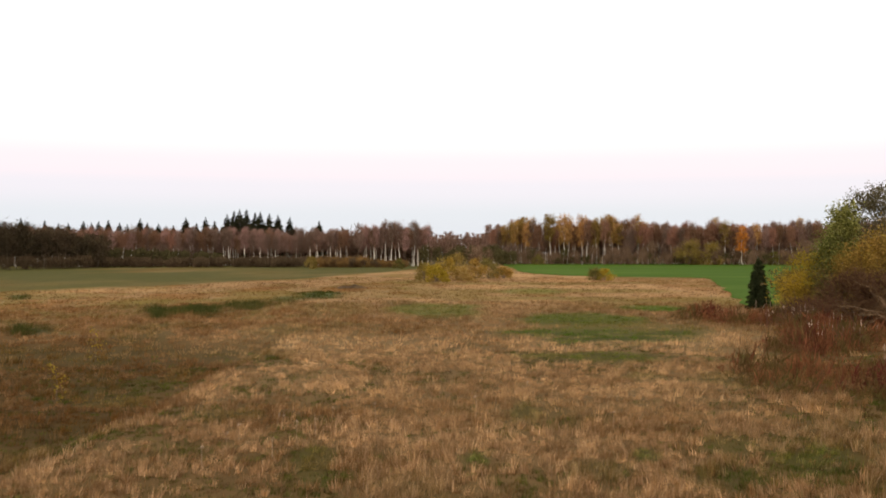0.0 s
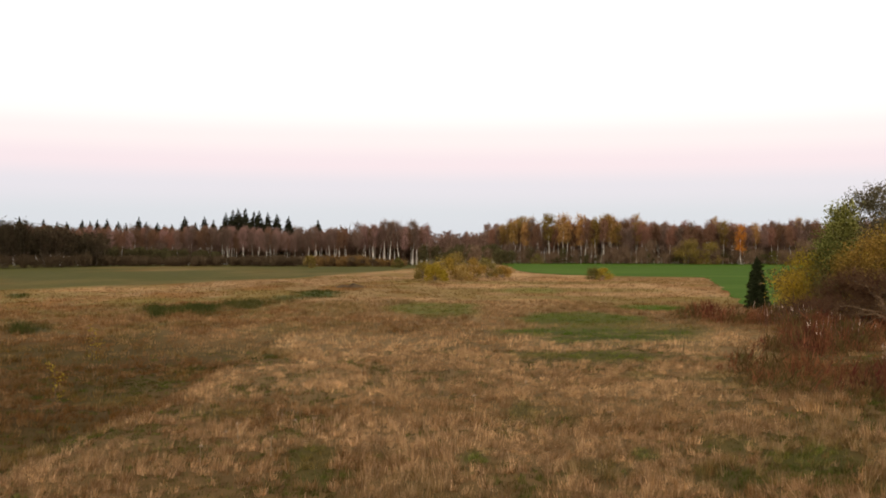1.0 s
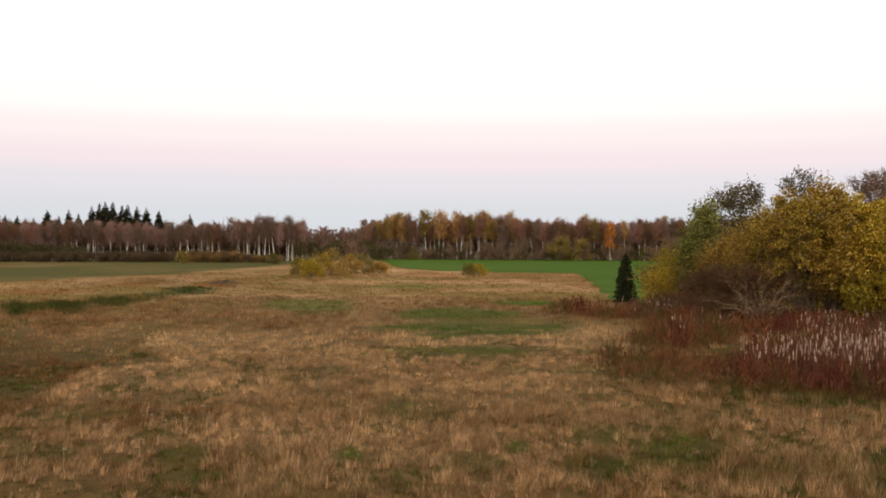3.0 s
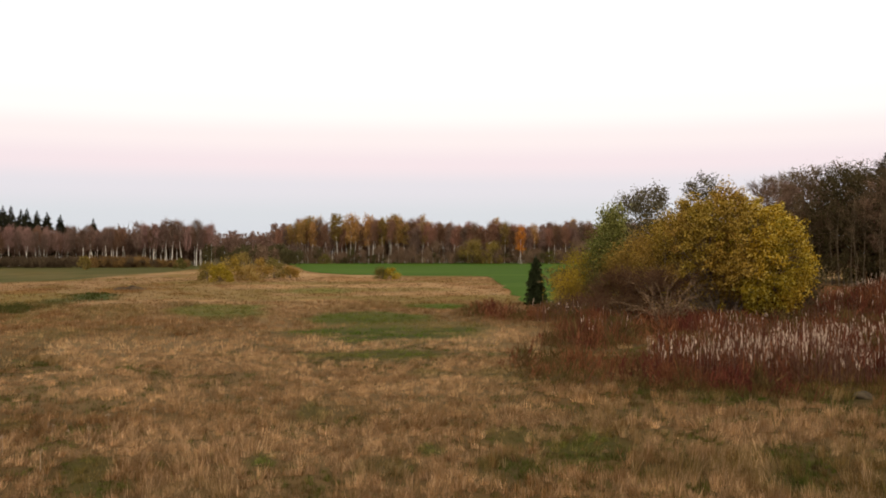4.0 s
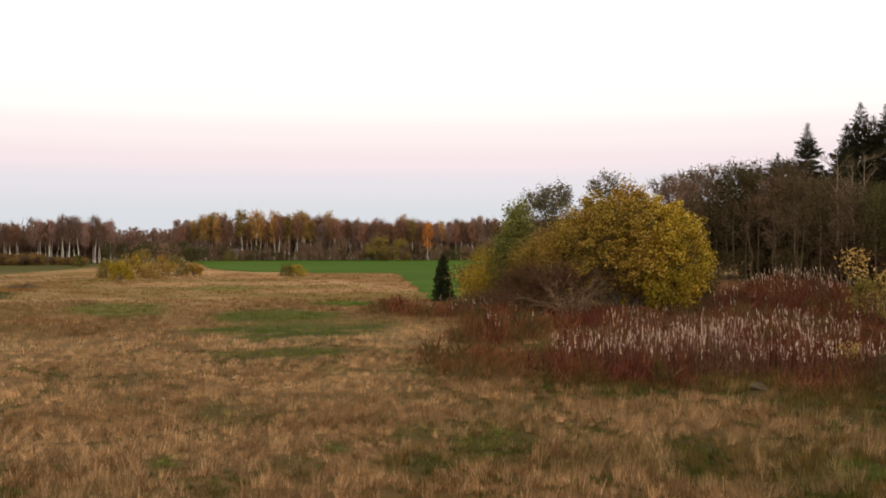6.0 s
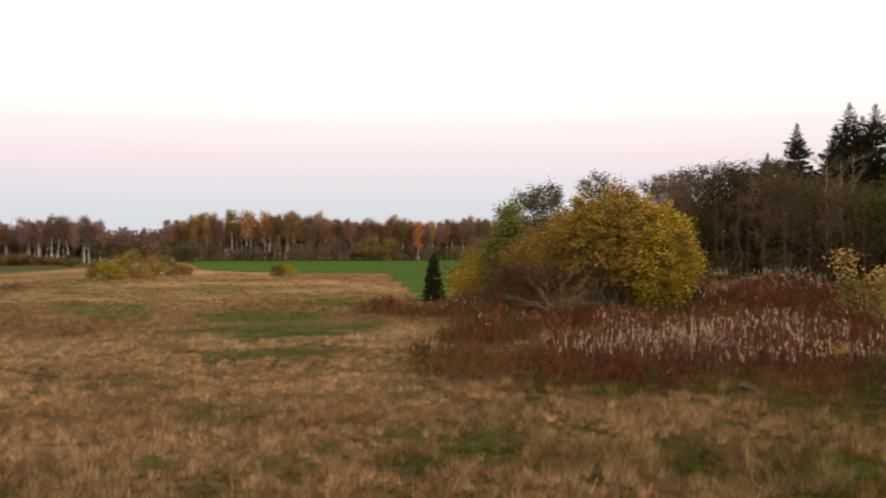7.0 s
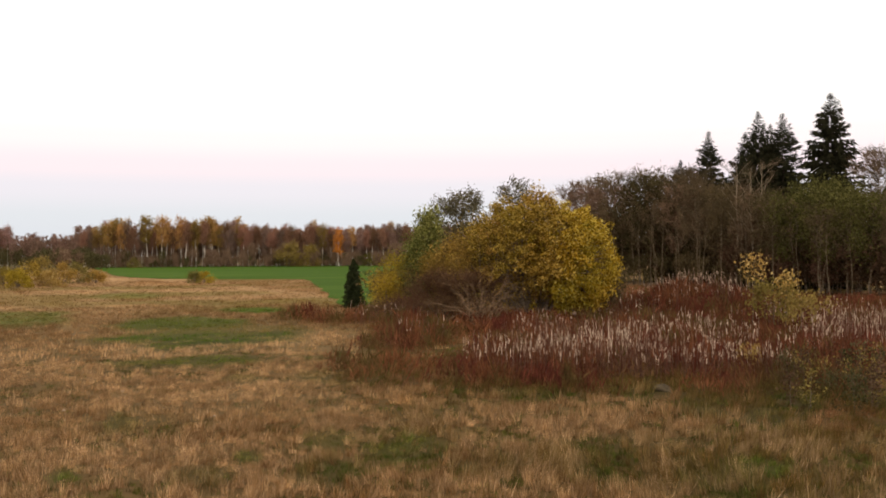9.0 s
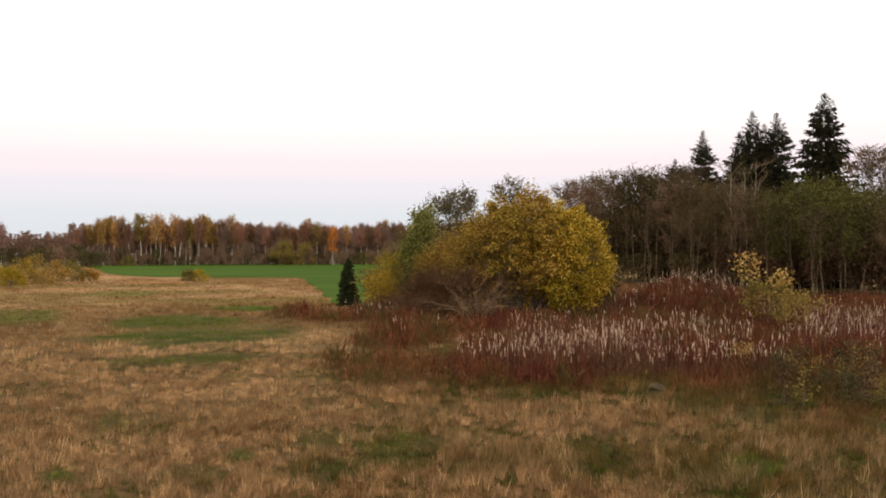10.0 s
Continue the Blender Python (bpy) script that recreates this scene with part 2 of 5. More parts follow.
    c = mixc(c, np.array((0.070, 0.067, 0.020)), olive_field(x, y) * np.clip(0.92 + 1.0 * (fbm(x, y * 0.5, 16, 73) - 0.5), 0.6, 1))
    c = mixc(c, GREEN, green_weight(x, y) * np.clip(0.85 + 1.4 * (n2 - 0.42), 0, 1))
    c = mixc(c, np.array((0.062, 0.070, 0.021)), spots(x, y, DAMP_SPOTS) * 0.9)
    c = mixc(c, DEEP, rush_weight(x, y))
    c = mixc(c, RUST, rust_weight(x, y) * np.clip(0.75 + 1.2 * (n2 - 0.5), 0, 1))
    return mixc(c, np.array((0.10, 0.075, 0.04)), np.clip((d - 330) / 60, 0, 1) * 0.8)


class Buf:
    """Collects triangles, with a colour a vertex where wanted."""

    def __init__(self):
        self.v, self.f, self.c, self.n = [], [], [], 0

    def add(self, v, f, c=None):
        v, f = np.asarray(v, np.float32).reshape(-1, 3), np.asarray(f, np.int32).reshape(-1, 3)
        self.v.append(v)
        self.f.append(f + self.n)
        if c is not None:
            self.c.append(np.asarray(c, np.float32))
        self.n += len(v)

    def arrays(self):
        return np.concatenate(self.v), np.concatenate(self.f)

    def mesh(self, name, mat, smooth=False):
        v, f = self.arrays()
        me = bpy.data.meshes.new(name)
        me.vertices.add(len(v))
        me.vertices.foreach_set("co", v.ravel())
        me.loops.add(len(f) * 3)
        me.loops.foreach_set("vertex_index", f.ravel())
        me.polygons.add(len(f))
        me.polygons.foreach_set("loop_start", np.arange(0, len(f) * 3, 3, dtype=np.int32))
        if smooth:
            me.polygons.foreach_set("use_smooth", np.ones(len(f), bool))
        if self.c:
            c = np.concatenate(self.c)
            att = me.color_attributes.new("cover", "FLOAT_COLOR", "POINT")
            att.data.foreach_set("color", np.concatenate([c, np.ones((len(c), 1), np.float32)], 1).astype(np.float32).ravel())
        me.update(calc_edges=True)
        me.materials.append(mat)
        return me


def part(name, buf, mat, parent, label="", smooth=False):
    ob = new(name, buf.mesh(name, mat, smooth))
    ob.parent = parent
    return tagged(ob, label)


def thing(name, label, category, group="", kind=""):
    return tagged(new(name), label, category, group, kind)


def tube(buf, pts, r0, r1, sides=5):
    """A tapered limb along a line of points."""
    pts = np.asarray(pts, float)
    m = len(pts)
    d = np.gradient(pts, axis=0)
    d /= np.linalg.norm(d, axis=1)[:, None] + 1e-9
    ref = np.where(np.abs(d[:, 2:3]) > 0.9, np.array([[1.0, 0, 0]]), np.array([[0, 0, 1.0]]))
    a = np.cross(d, ref)
    a /= np.linalg.norm(a, axis=1)[:, None] + 1e-9
    b = np.cross(d, a)
    ang = np.linspace(0, 2 * math.pi, sides, endpoint=False)
    r = np.linspace(r0, r1, m)[:, None, None]
    v = pts[:, None, :] + r * (np.cos(ang)[None, :, None] * a[:, None, :] + np.sin(ang)[None, :, None] * b[:, None, :])
    i, j = np.meshgrid(np.arange(m - 1), np.arange(sides), indexing="ij")
    k = (j + 1) % sides
    q0, q1, q2, q3 = i * sides + j, i * sides + k, (i + 1) * sides + k, (i + 1) * sides + j
    f = np.concatenate([np.stack([q0, q1, q2], -1).reshape(-1, 3), np.stack([q0, q2, q3], -1).reshape(-1, 3)])
    buf.add(v, f)


def leaves(buf, p, size, g, slim=0.5, droop=0.0, single=False, dirs=None, c=None):
    """Small leaves (or twigs, when slim) at points p, each its own island."""
    n = len(p)
    d = g.normal(size=(n, 3)) if dirs is None else dirs + 0.35 * g.normal(size=(n, 3))
    d[:, 2] -= droop
    d /= np.linalg.norm(d, axis=1)[:, None] + 1e-9
    s = np.cross(d, g.normal(size=(n, 3)))
    s /= np.linalg.norm(s, axis=1)[:, None] + 1e-9
    L = (size * g.uniform(0.6, 1.4, n))[:, None]
    W = L * slim * 0.5
    if single:
        v = np.stack([p - s * W, p + s * W, p + d * L], 1)
        f = np.arange(3 * n).reshape(-1, 3)
        k = 3
    else:
        mid = p + d * L * 0.45
        nrm = np.cross(d, s)
        v = np.stack([p, mid + s * W + nrm * L * 0.08, p + d * L, mid - s * W + nrm * L * 0.08], 1)
        i = np.arange(n)[:, None] * 4
        f = np.concatenate([i + np.array([[0, 1, 2]]), i + np.array([[0, 2, 3]])])
        k = 4
    buf.add(v, f, None if c is None else np.repeat(c, k, axis=0))


def wander(g, start, end, n, amount):
    """A slightly crooked line."""
    t = np.linspace(0, 1, n)[:, None]
    p = np.asarray(start) * (1 - t) + np.asarray(end) * t
    w = np.cumsum(g.normal(size=(n, 3)), axis=0) * amount
    w -= t * w[-1]
    w[0] = 0
    return p + w


# ------------------------------------------------------------------ materials
def shader(name):
    m = bpy.data.materials.new(name)
    m.use_nodes = True
    n, l = m.node_tree.nodes, m.node_tree.links
    b = n["Principled BSDF"]
    b.inputs["Roughness"].default_value = 0.95
    b.inputs["Specular IOR Level"].default_value = 0.03
    return m, n, l, b


def ramp(n, l, fac, cols):
    r = n.new("ShaderNodeValToRGB")
    e = r.color_ramp.elements
    while len(e) < len(cols):
        e.new(0.5)
    for k, (q, col) in enumerate(zip(e, cols)):
        q.position, q.color = k / (len(cols) - 1), (*col, 1)
    l.new(fac, r.inputs["Fac"])
    return r.outputs["Color"]


def mixn(n, l, a, b, fac, mode="MIX"):
    x = n.new("ShaderNodeMix")
    x.data_type, x.blend_type = "RGBA", mode
    for k, q in ((6, a), (7, b)):
        if hasattr(q, "default_value"):
            l.new(q, x.inputs[k])
        else:
            x.inputs[k].default_value = (*q, 1)
    if hasattr(fac, "default_value"):
        l.new(fac, x.inputs[0])
    else:
        x.inputs[0].default_value = fac
    return x.outputs[2]


def leaf_mat(name, cols, through_light=0.25, spread=0.35):
    """Leaves or twigs: each piece takes a tone of its own, each tree a shade of its own."""
    m, n, l, b = shader(name)
    geo = n.new("ShaderNodeNewGeometry")
    info = n.new("ShaderNodeObjectInfo")
    col = ramp(n, l, geo.outputs["Random Per Island"], cols)
    shade = n.new("ShaderNodeMapRange")
    shade.inputs["To Min"].default_value, shade.inputs["To Max"].default_value = 1 - spread, 1 + spread
    l.new(info.outputs["Random"], shade.inputs["Value"])
    hsv = n.new("ShaderNodeHueSaturation")
    hue = n.new("ShaderNodeMapRange")
    hue.inputs["To Min"].default_value, hue.inputs["To Max"].default_value = 0.5 + 0.03 * spread, 0.5 - 0.05 * spread
    l.new(info.outputs["Random"], hue.inputs["Value"])
    l.new(hue.outputs[0], hsv.inputs["Hue"])
    l.new(shade.outputs[0], hsv.inputs["Value"])
    l.new(col, hsv.inputs["Color"])
    l.new(hsv.outputs[0], b.inputs["Base Color"])
    if through_light:
        tr = n.new("ShaderNodeBsdfTranslucent")
        l.new(hsv.outputs[0], tr.inputs["Color"])
        mx = n.new("ShaderNodeMixShader")
        mx.inputs[0].default_value = through_light
        l.new(b.outputs[0], mx.inputs[1])
        l.new(tr.outputs[0], mx.inputs[2])
        l.new(mx.outputs[0], n["Material Output"].inputs["Surface"])
    return m


def bark_mat(name, pale, dark, size, cut=0.5):
    m, n, l, b = shader(name)
    tc = n.new("ShaderNodeTexCoord")
    mp = n.new("ShaderNodeMapping")
    mp.inputs["Scale"].default_value = (1, 1, 2.5)
    no = n.new("ShaderNodeTexNoise")
    no.inputs["Scale"].default_value = size
    no.inputs["Detail"].default_value = 6
    l.new(tc.outputs["Object"], mp.inputs["Vector"])
    l.new(mp.outputs[0], no.inputs["Vector"])
    r = n.new("ShaderNodeValToRGB")
    r.color_ramp.elements[0].position, r.color_ramp.elements[0].color = cut - 0.08, (*dark, 1)
    r.color_ramp.elements[1].position, r.color_ramp.elements[1].color = cut + 0.06, (*pale, 1)
    l.new(no.outputs["Fac"], r.inputs["Fac"])
    l.new(r.outputs["Color"], b.inputs["Base Color"])
    bump = n.new("ShaderNodeBump")
    bump.inputs["Strength"].default_value = 0.5
    l.new(no.outputs["Fac"], bump.inputs["Height"])
    l.new(bump.outputs[0], b.inputs["Normal"])
    return m


def cover_mat(name, spread, scales, island=False, through_light=0.0):
    """Sward: the colour of the place with finer variation on it."""
    m, n, l, b = shader(name)
    att = n.new("ShaderNodeVertexColor")
    att.layer_name = "cover"
    tc = n.new("ShaderNodeTexCoord")
    col = att.outputs["Color"]
    for s in scales:
        no = n.new("ShaderNodeTexNoise")
        no.inputs["Scale"].default_value, no.inputs["Detail"].default_value = s, 5
        l.new(tc.outputs["Object"], no.inputs["Vector"])
        col = mixn(n, l, col, ramp(n, l, no.outputs["Fac"], [(0.25, 0.25, 0.25), (0.5, 0.5, 0.5), (0.85, 0.8, 0.7)]), 0.5, "OVERLAY")
    if island:
        geo = n.new("ShaderNodeNewGeometry")
        k = ramp(n, l, geo.outputs["Random Per Island"], [(1 - spread, 1 - spread, 1 - spread), (1, 1, 1), (1 + spread, 1 + spread * 0.9, 1 + spread * 0.7)])
        col = mixn(n, l, col, k, 1.0, "MULTIPLY")
    l.new(col, b.inputs["Base Color"])
    if through_light:
        tr = n.new("ShaderNodeBsdfTranslucent")
        l.new(col, tr.inputs["Color"])
        mx = n.new("ShaderNodeMixShader")
        mx.inputs[0].default_value = through_light
        l.new(b.outputs[0], mx.inputs[1])
        l.new(tr.outputs[0], mx.inputs[2])
        l.new(mx.outputs[0], n["Material Output"].inputs["Surface"])
    return m


M_ground = cover_mat("sward_soil", 0, (0.35, 3.0))
M_blade = cover_mat("grass_blade", 0.22, (), True, 0.25)
M_birch = bark_mat("birch_bark", (0.86, 0.80, 0.72), (0.16, 0.125, 0.10), 1.2, 0.38)
M_bark = bark_mat("grey_brown_bark", (0.24, 0.19, 0.14), (0.09, 0.068, 0.05), 4.0)
M_pale = bark_mat("pale_alder_bark", (0.215, 0.165, 0.112), (0.095, 0.07, 0.047), 3.0)
M_forked = bark_mat("pale_forked_bark", (0.34, 0.27, 0.19), (0.19, 0.145, 0.10), 2.0, 0.42)
M_darkbark = bark_mat("dark_spruce_bark", (0.075, 0.055, 0.042), (0.035, 0.026, 0.02), 4.0)
M_twig = leaf_mat("rusty_birch_twigs", [(0.155, 0.082, 0.053), (0.235, 0.127, 0.080), (0.325, 0.19, 0.118)], 0.15)
M_mauve = leaf_mat("bare_mauve_twigs", [(0.165, 0.100, 0.080), (0.255, 0.158, 0.126), (0.385, 0.258, 0.205)], 0.15)
M_haze = leaf_mat("mauve_brown_twig_mass", [(0.16, 0.094, 0.072), (0.245, 0.146, 0.112), (0.335, 0.208, 0.160)], 0.15)
M_amber = leaf_mat("amber_birch_leaves", [(0.23, 0.14, 0.05), (0.37, 0.232, 0.072), (0.52, 0.34, 0.11)], 0.3)
M_orange = leaf_mat("orange_aspen_leaves", [(0.38, 0.15, 0.03), (0.52, 0.22, 0.04), (0.58, 0.28, 0.06)], 0.3, 0.15)
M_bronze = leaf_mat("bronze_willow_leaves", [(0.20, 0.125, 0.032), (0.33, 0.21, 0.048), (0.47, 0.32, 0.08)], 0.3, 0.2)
M_oldgold = leaf_mat("olive_gold_willow_leaves", [(0.10, 0.068, 0.016), (0.24, 0.155, 0.026), (0.42, 0.275, 0.042), (0.64, 0.48, 0.12)], 0.35, 0.2)
M_ash = leaf_mat("olive_grey_willow_leaves", [(0.068, 0.060, 0.034), (0.118, 0.102, 0.056), (0.20, 0.17, 0.095)], 0.25, 0.2)
M_bushgold = leaf_mat("dull_olive_gold_leaves", [(0.16, 0.118, 0.035), (0.25, 0.185, 0.052), (0.34, 0.26, 0.075)], 0.3, 0.15)
M_gold = leaf_mat("golden_sapling_leaves", [(0.27, 0.165, 0.045), (0.43, 0.28, 0.08), (0.60, 0.44, 0.18)], 0.3, 0.15)
M_olive = leaf_mat("olive_leaves", [(0.10, 0.09, 0.03), (0.17, 0.15, 0.045), (0.23, 0.19, 0.055)], 0.3)
M_greyleaf = leaf_mat("grey_green_alder_leaves", [(0.055, 0.044, 0.022), (0.096, 0.075, 0.036), (0.155, 0.119, 0.058)], 0.25)
M_yellow = leaf_mat("yellow_willow_leaves", [(0.105, 0.07, 0.012), (0.25, 0.165, 0.018), (0.46, 0.30, 0.028), (0.62, 0.44, 0.045), (0.84, 0.70, 0.18)], 0.35, 0.3)
M_yolive = leaf_mat("yellow_olive_leaves", [(0.22, 0.15, 0.02), (0.38, 0.27, 0.034), (0.54, 0.39, 0.05)], 0.35, 0.15)
M_needle = leaf_mat("dark_spruce_needles", [(0.016, 0.016, 0.009), (0.027, 0.027, 0.014), (0.045, 0.044, 0.022)], 0.05, 0.2)
M_youngneedle = leaf_mat("young_spruce_needles", [(0.020, 0.027, 0.012), (0.034, 0.043, 0.018), (0.058, 0.068, 0.030)], 0.05, 0.1)
M_brush = leaf_mat("dark_brown_brush_twigs", [(0.058, 0.035, 0.022), (0.098, 0.058, 0.035), (0.145, 0.086, 0.052)], 0.1)
M_hazel = leaf_mat("warm_brown_bare_twigs", [(0.085, 0.045, 0.026), (0.135, 0.073, 0.041), (0.19, 0.11, 0.062)], 0.1, 0.2)
M_hedge = leaf_mat("dark_hedge_twigs", [(0.065, 0.046, 0.028), (0.105, 0.074, 0.045), (0.145, 0.105, 0.06)], 0.1)
M_darkthick = leaf_mat("dark_purple_brown_twigs", [(0.045, 0.033, 0.020), (0.078, 0.058, 0.035), (0.115, 0.09, 0.052)], 0.1)
M_ambertwig = leaf_mat("amber_olive_hedge_twigs", [(0.11, 0.07, 0.026), (0.18, 0.118, 0.04), (0.26, 0.17, 0.055)], 0.15)
M_thick = leaf_mat("olive_brown_thicket_twigs", [(0.078, 0.055, 0.034), (0.135, 0.097, 0.057), (0.21, 0.153, 0.09)], 0.15, 0.42)
M_greytwig = leaf_mat("grey_mauve_alder_twigs", [(0.14, 0.088, 0.062), (0.22, 0.145, 0.105), (0.30, 0.21, 0.155)], 0.15)
M_oliveleaf = leaf_mat("dull_olive_green_leaves", [(0.038, 0.036, 0.012), (0.075, 0.073, 0.022), (0.17, 0.165, 0.05)], 0.2, 0.3)
M_sage = leaf_mat("grey_green_willow_leaves", [(0.068, 0.072, 0.021), (0.16, 0.166, 0.044), (0.36, 0.36, 0.112)], 0.3, 0.2)
M_under = leaf_mat("brown_undergrowth_twigs", [(0.13, 0.086, 0.056), (0.195, 0.13, 0.084), (0.27, 0.185, 0.115)], 0.15)
M_darkscrub = leaf_mat("dark_olive_scrub", [(0.05, 0.048, 0.022), (0.085, 0.078, 0.034), (0.12, 0.10, 0.045)], 0.2)
M_mauvestem = leaf_mat("mauve_brown_dry_stems", [(0.12, 0.048, 0.037), (0.20, 0.092, 0.068), (0.31, 0.17, 0.125)], 0.2)
M_fluff = leaf_mat("pale_seed_fluff", [(0.27, 0.185, 0.125), (0.46, 0.34, 0.245), (0.74, 0.61, 0.47)], 0.35)
M_deadstem = bark_mat("dead_stem_bark", (0.25, 0.162, 0.098), (0.13, 0.082, 0.05), 3.0)
M_redbark = bark_mat("red_brown_bark", (0.22, 0.10, 0.07), (0.09, 0.045, 0.034), 5.0)
M_soil = bark_mat("dark_clod_soil", (0.105, 0.07, 0.042), (0.05, 0.034, 0.022), 1.6)
M_palestone = bark_mat("pale_fieldstone", (0.25, 0.20, 0.15), (0.13, 0.105, 0.08), 5.0)
M_stone = bark_mat("grey_fieldstone", (0.105, 0.08, 0.052), (0.055, 0.042, 0.028), 6.0)


def crop_mat():
    m, n, l, b = shader("young_winter_crop")
    tc = n.new("ShaderNodeTexCoord")
    no = n.new("ShaderNodeTexNoise")
    no.inputs["Scale"].default_value, no.inputs["Detail"].default_value = 0.05, 6
    fine = n.new("ShaderNodeTexNoise")
    fine.inputs["Scale"].default_value = 1.3
    mp = n.new("ShaderNodeMapping")
    mp.inputs["Scale"].default_value = (0.35, 1.3, 1)
    l.new(tc.outputs["Object"], mp.inputs["Vector"])
    l.new(mp.outputs[0], no.inputs["Vector"])
    l.new(tc.outputs["Object"], fine.inputs["Vector"])
    col = ramp(n, l, no.outputs["Fac"], [(0.030, 0.068, 0.007), (0.050, 0.098, 0.010), (0.115, 0.165, 0.026)])
    col = mixn(n, l, col, ramp(n, l, fine.outputs["Fac"], [(0.35, 0.35, 0.3), (0.5, 0.5, 0.5), (0.65, 0.65, 0.6)]), 0.6, "OVERLAY")
    l.new(col, b.inputs["Base Color"])
    return m


M_crop = crop_mat()

# ------------------------------------------------------------------ ground
def build_ground():
    view = np.arange(-32, 56, 0.5)
    rest = np.arange(56, 328, 4.0)
    ang = np.radians(np.concatenate([view, rest]))
    rad = np.concatenate([np.linspace(0.6, 14, 12), np.geomspace(14.5, 420, 130), np.geomspace(450, 4200, 16)])
    A, R = np.meshgrid(ang, rad, indexing="ij")
    x, y = (R * np.sin(A)).ravel(), (R * np.cos(A)).ravel()
    v = np.stack([x, y, ground_z(x, y)], 1)
    na, nr = len(ang), len(rad)
    i, j = np.meshgrid(np.arange(na), np.arange(nr - 1), indexing="ij")
    k = (i + 1) % na
    q0, q1, q2, q3 = i * nr + j, i * nr + j + 1, k * nr + j + 1, k * nr + j
    f = np.concatenate([np.stack([q0, q2, q1], -1).reshape(-1, 3), np.stack([q0, q3, q2], -1).reshape(-1, 3)])
    b = Buf()
    # dark thatch near the camera, with the shade between blades painted into it
    thatch_shade = np.clip((95 - np.hypot(x, y)) / 45, 0, 1) * 0.8
    b.add(v, f, mixc(cover(x, y), np.array((0.040, 0.029, 0.012)), thatch_shade))
    cx = len(v)
    c0 = np.array([[0, 0, gz(0, 0)]])
    ring = np.arange(na) * nr
    b.v.append(c0.astype(np.float32))
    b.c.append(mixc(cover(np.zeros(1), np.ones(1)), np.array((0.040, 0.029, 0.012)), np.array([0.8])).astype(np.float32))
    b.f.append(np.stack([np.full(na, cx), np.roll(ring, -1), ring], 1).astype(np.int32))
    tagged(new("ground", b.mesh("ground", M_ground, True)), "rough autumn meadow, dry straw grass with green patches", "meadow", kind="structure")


build_ground()

CROP_EDGE = [(22, 372), (19, 260), (18, 208), (24, 186), (33, 178), (42, 174), (46, 168), (40, 142), (33, 112), (27, 88),
             (25, 79), (29.5, 80), (34, 90), (60, 155), (112, 290), (155, 400), (90, 392)]


def build_crop():
    g = np.random.default_rng(3)
    pts = []
    for (x0, y0), (x1, y1) in zip(CROP_EDGE, CROP_EDGE[1:] + CROP_EDGE[:1]):
        n = max(2, int(math.hypot(x1 - x0, y1 - y0) / 2.5))
        for k in range(n):
            t = k / n
            w = 0.5 if y0 > 176 else 0.25
            pts.append((x0 + (x1 - x0) * t + g.normal() * w, y0 + (y1 - y0) * t + g.normal() * w))
    bm = bmesh.new()
    bm.faces.new([bm.verts.new((x, y, 0.06 + max(gz(x, y), -0.04))) for x, y in pts])
    bmesh.ops.triangulate(bm, faces=bm.faces[:])
    for q in bm.faces:
        if q.normal.z < 0:
            q.normal_flip()
    me = bpy.data.meshes.new("crop_field")
    bm.to_mesh(me)
    bm.free()
    me.materials.append(M_crop)
    tagged(new("crop_field", me), "bright green field of young winter grain below the wood", "field", kind="structure")


build_crop()


def inside(x, y, poly):
    w = np.zeros(len(x), bool)
    for (x0, y0), (x1, y1) in zip(poly, poly[1:] + poly[:1]):
        if y0 != y1:
            w ^= ((y0 > y) != (y1 > y)) & (x < (x1 - x0) * (y - y0) / (y1 - y0) + x0)
    return w


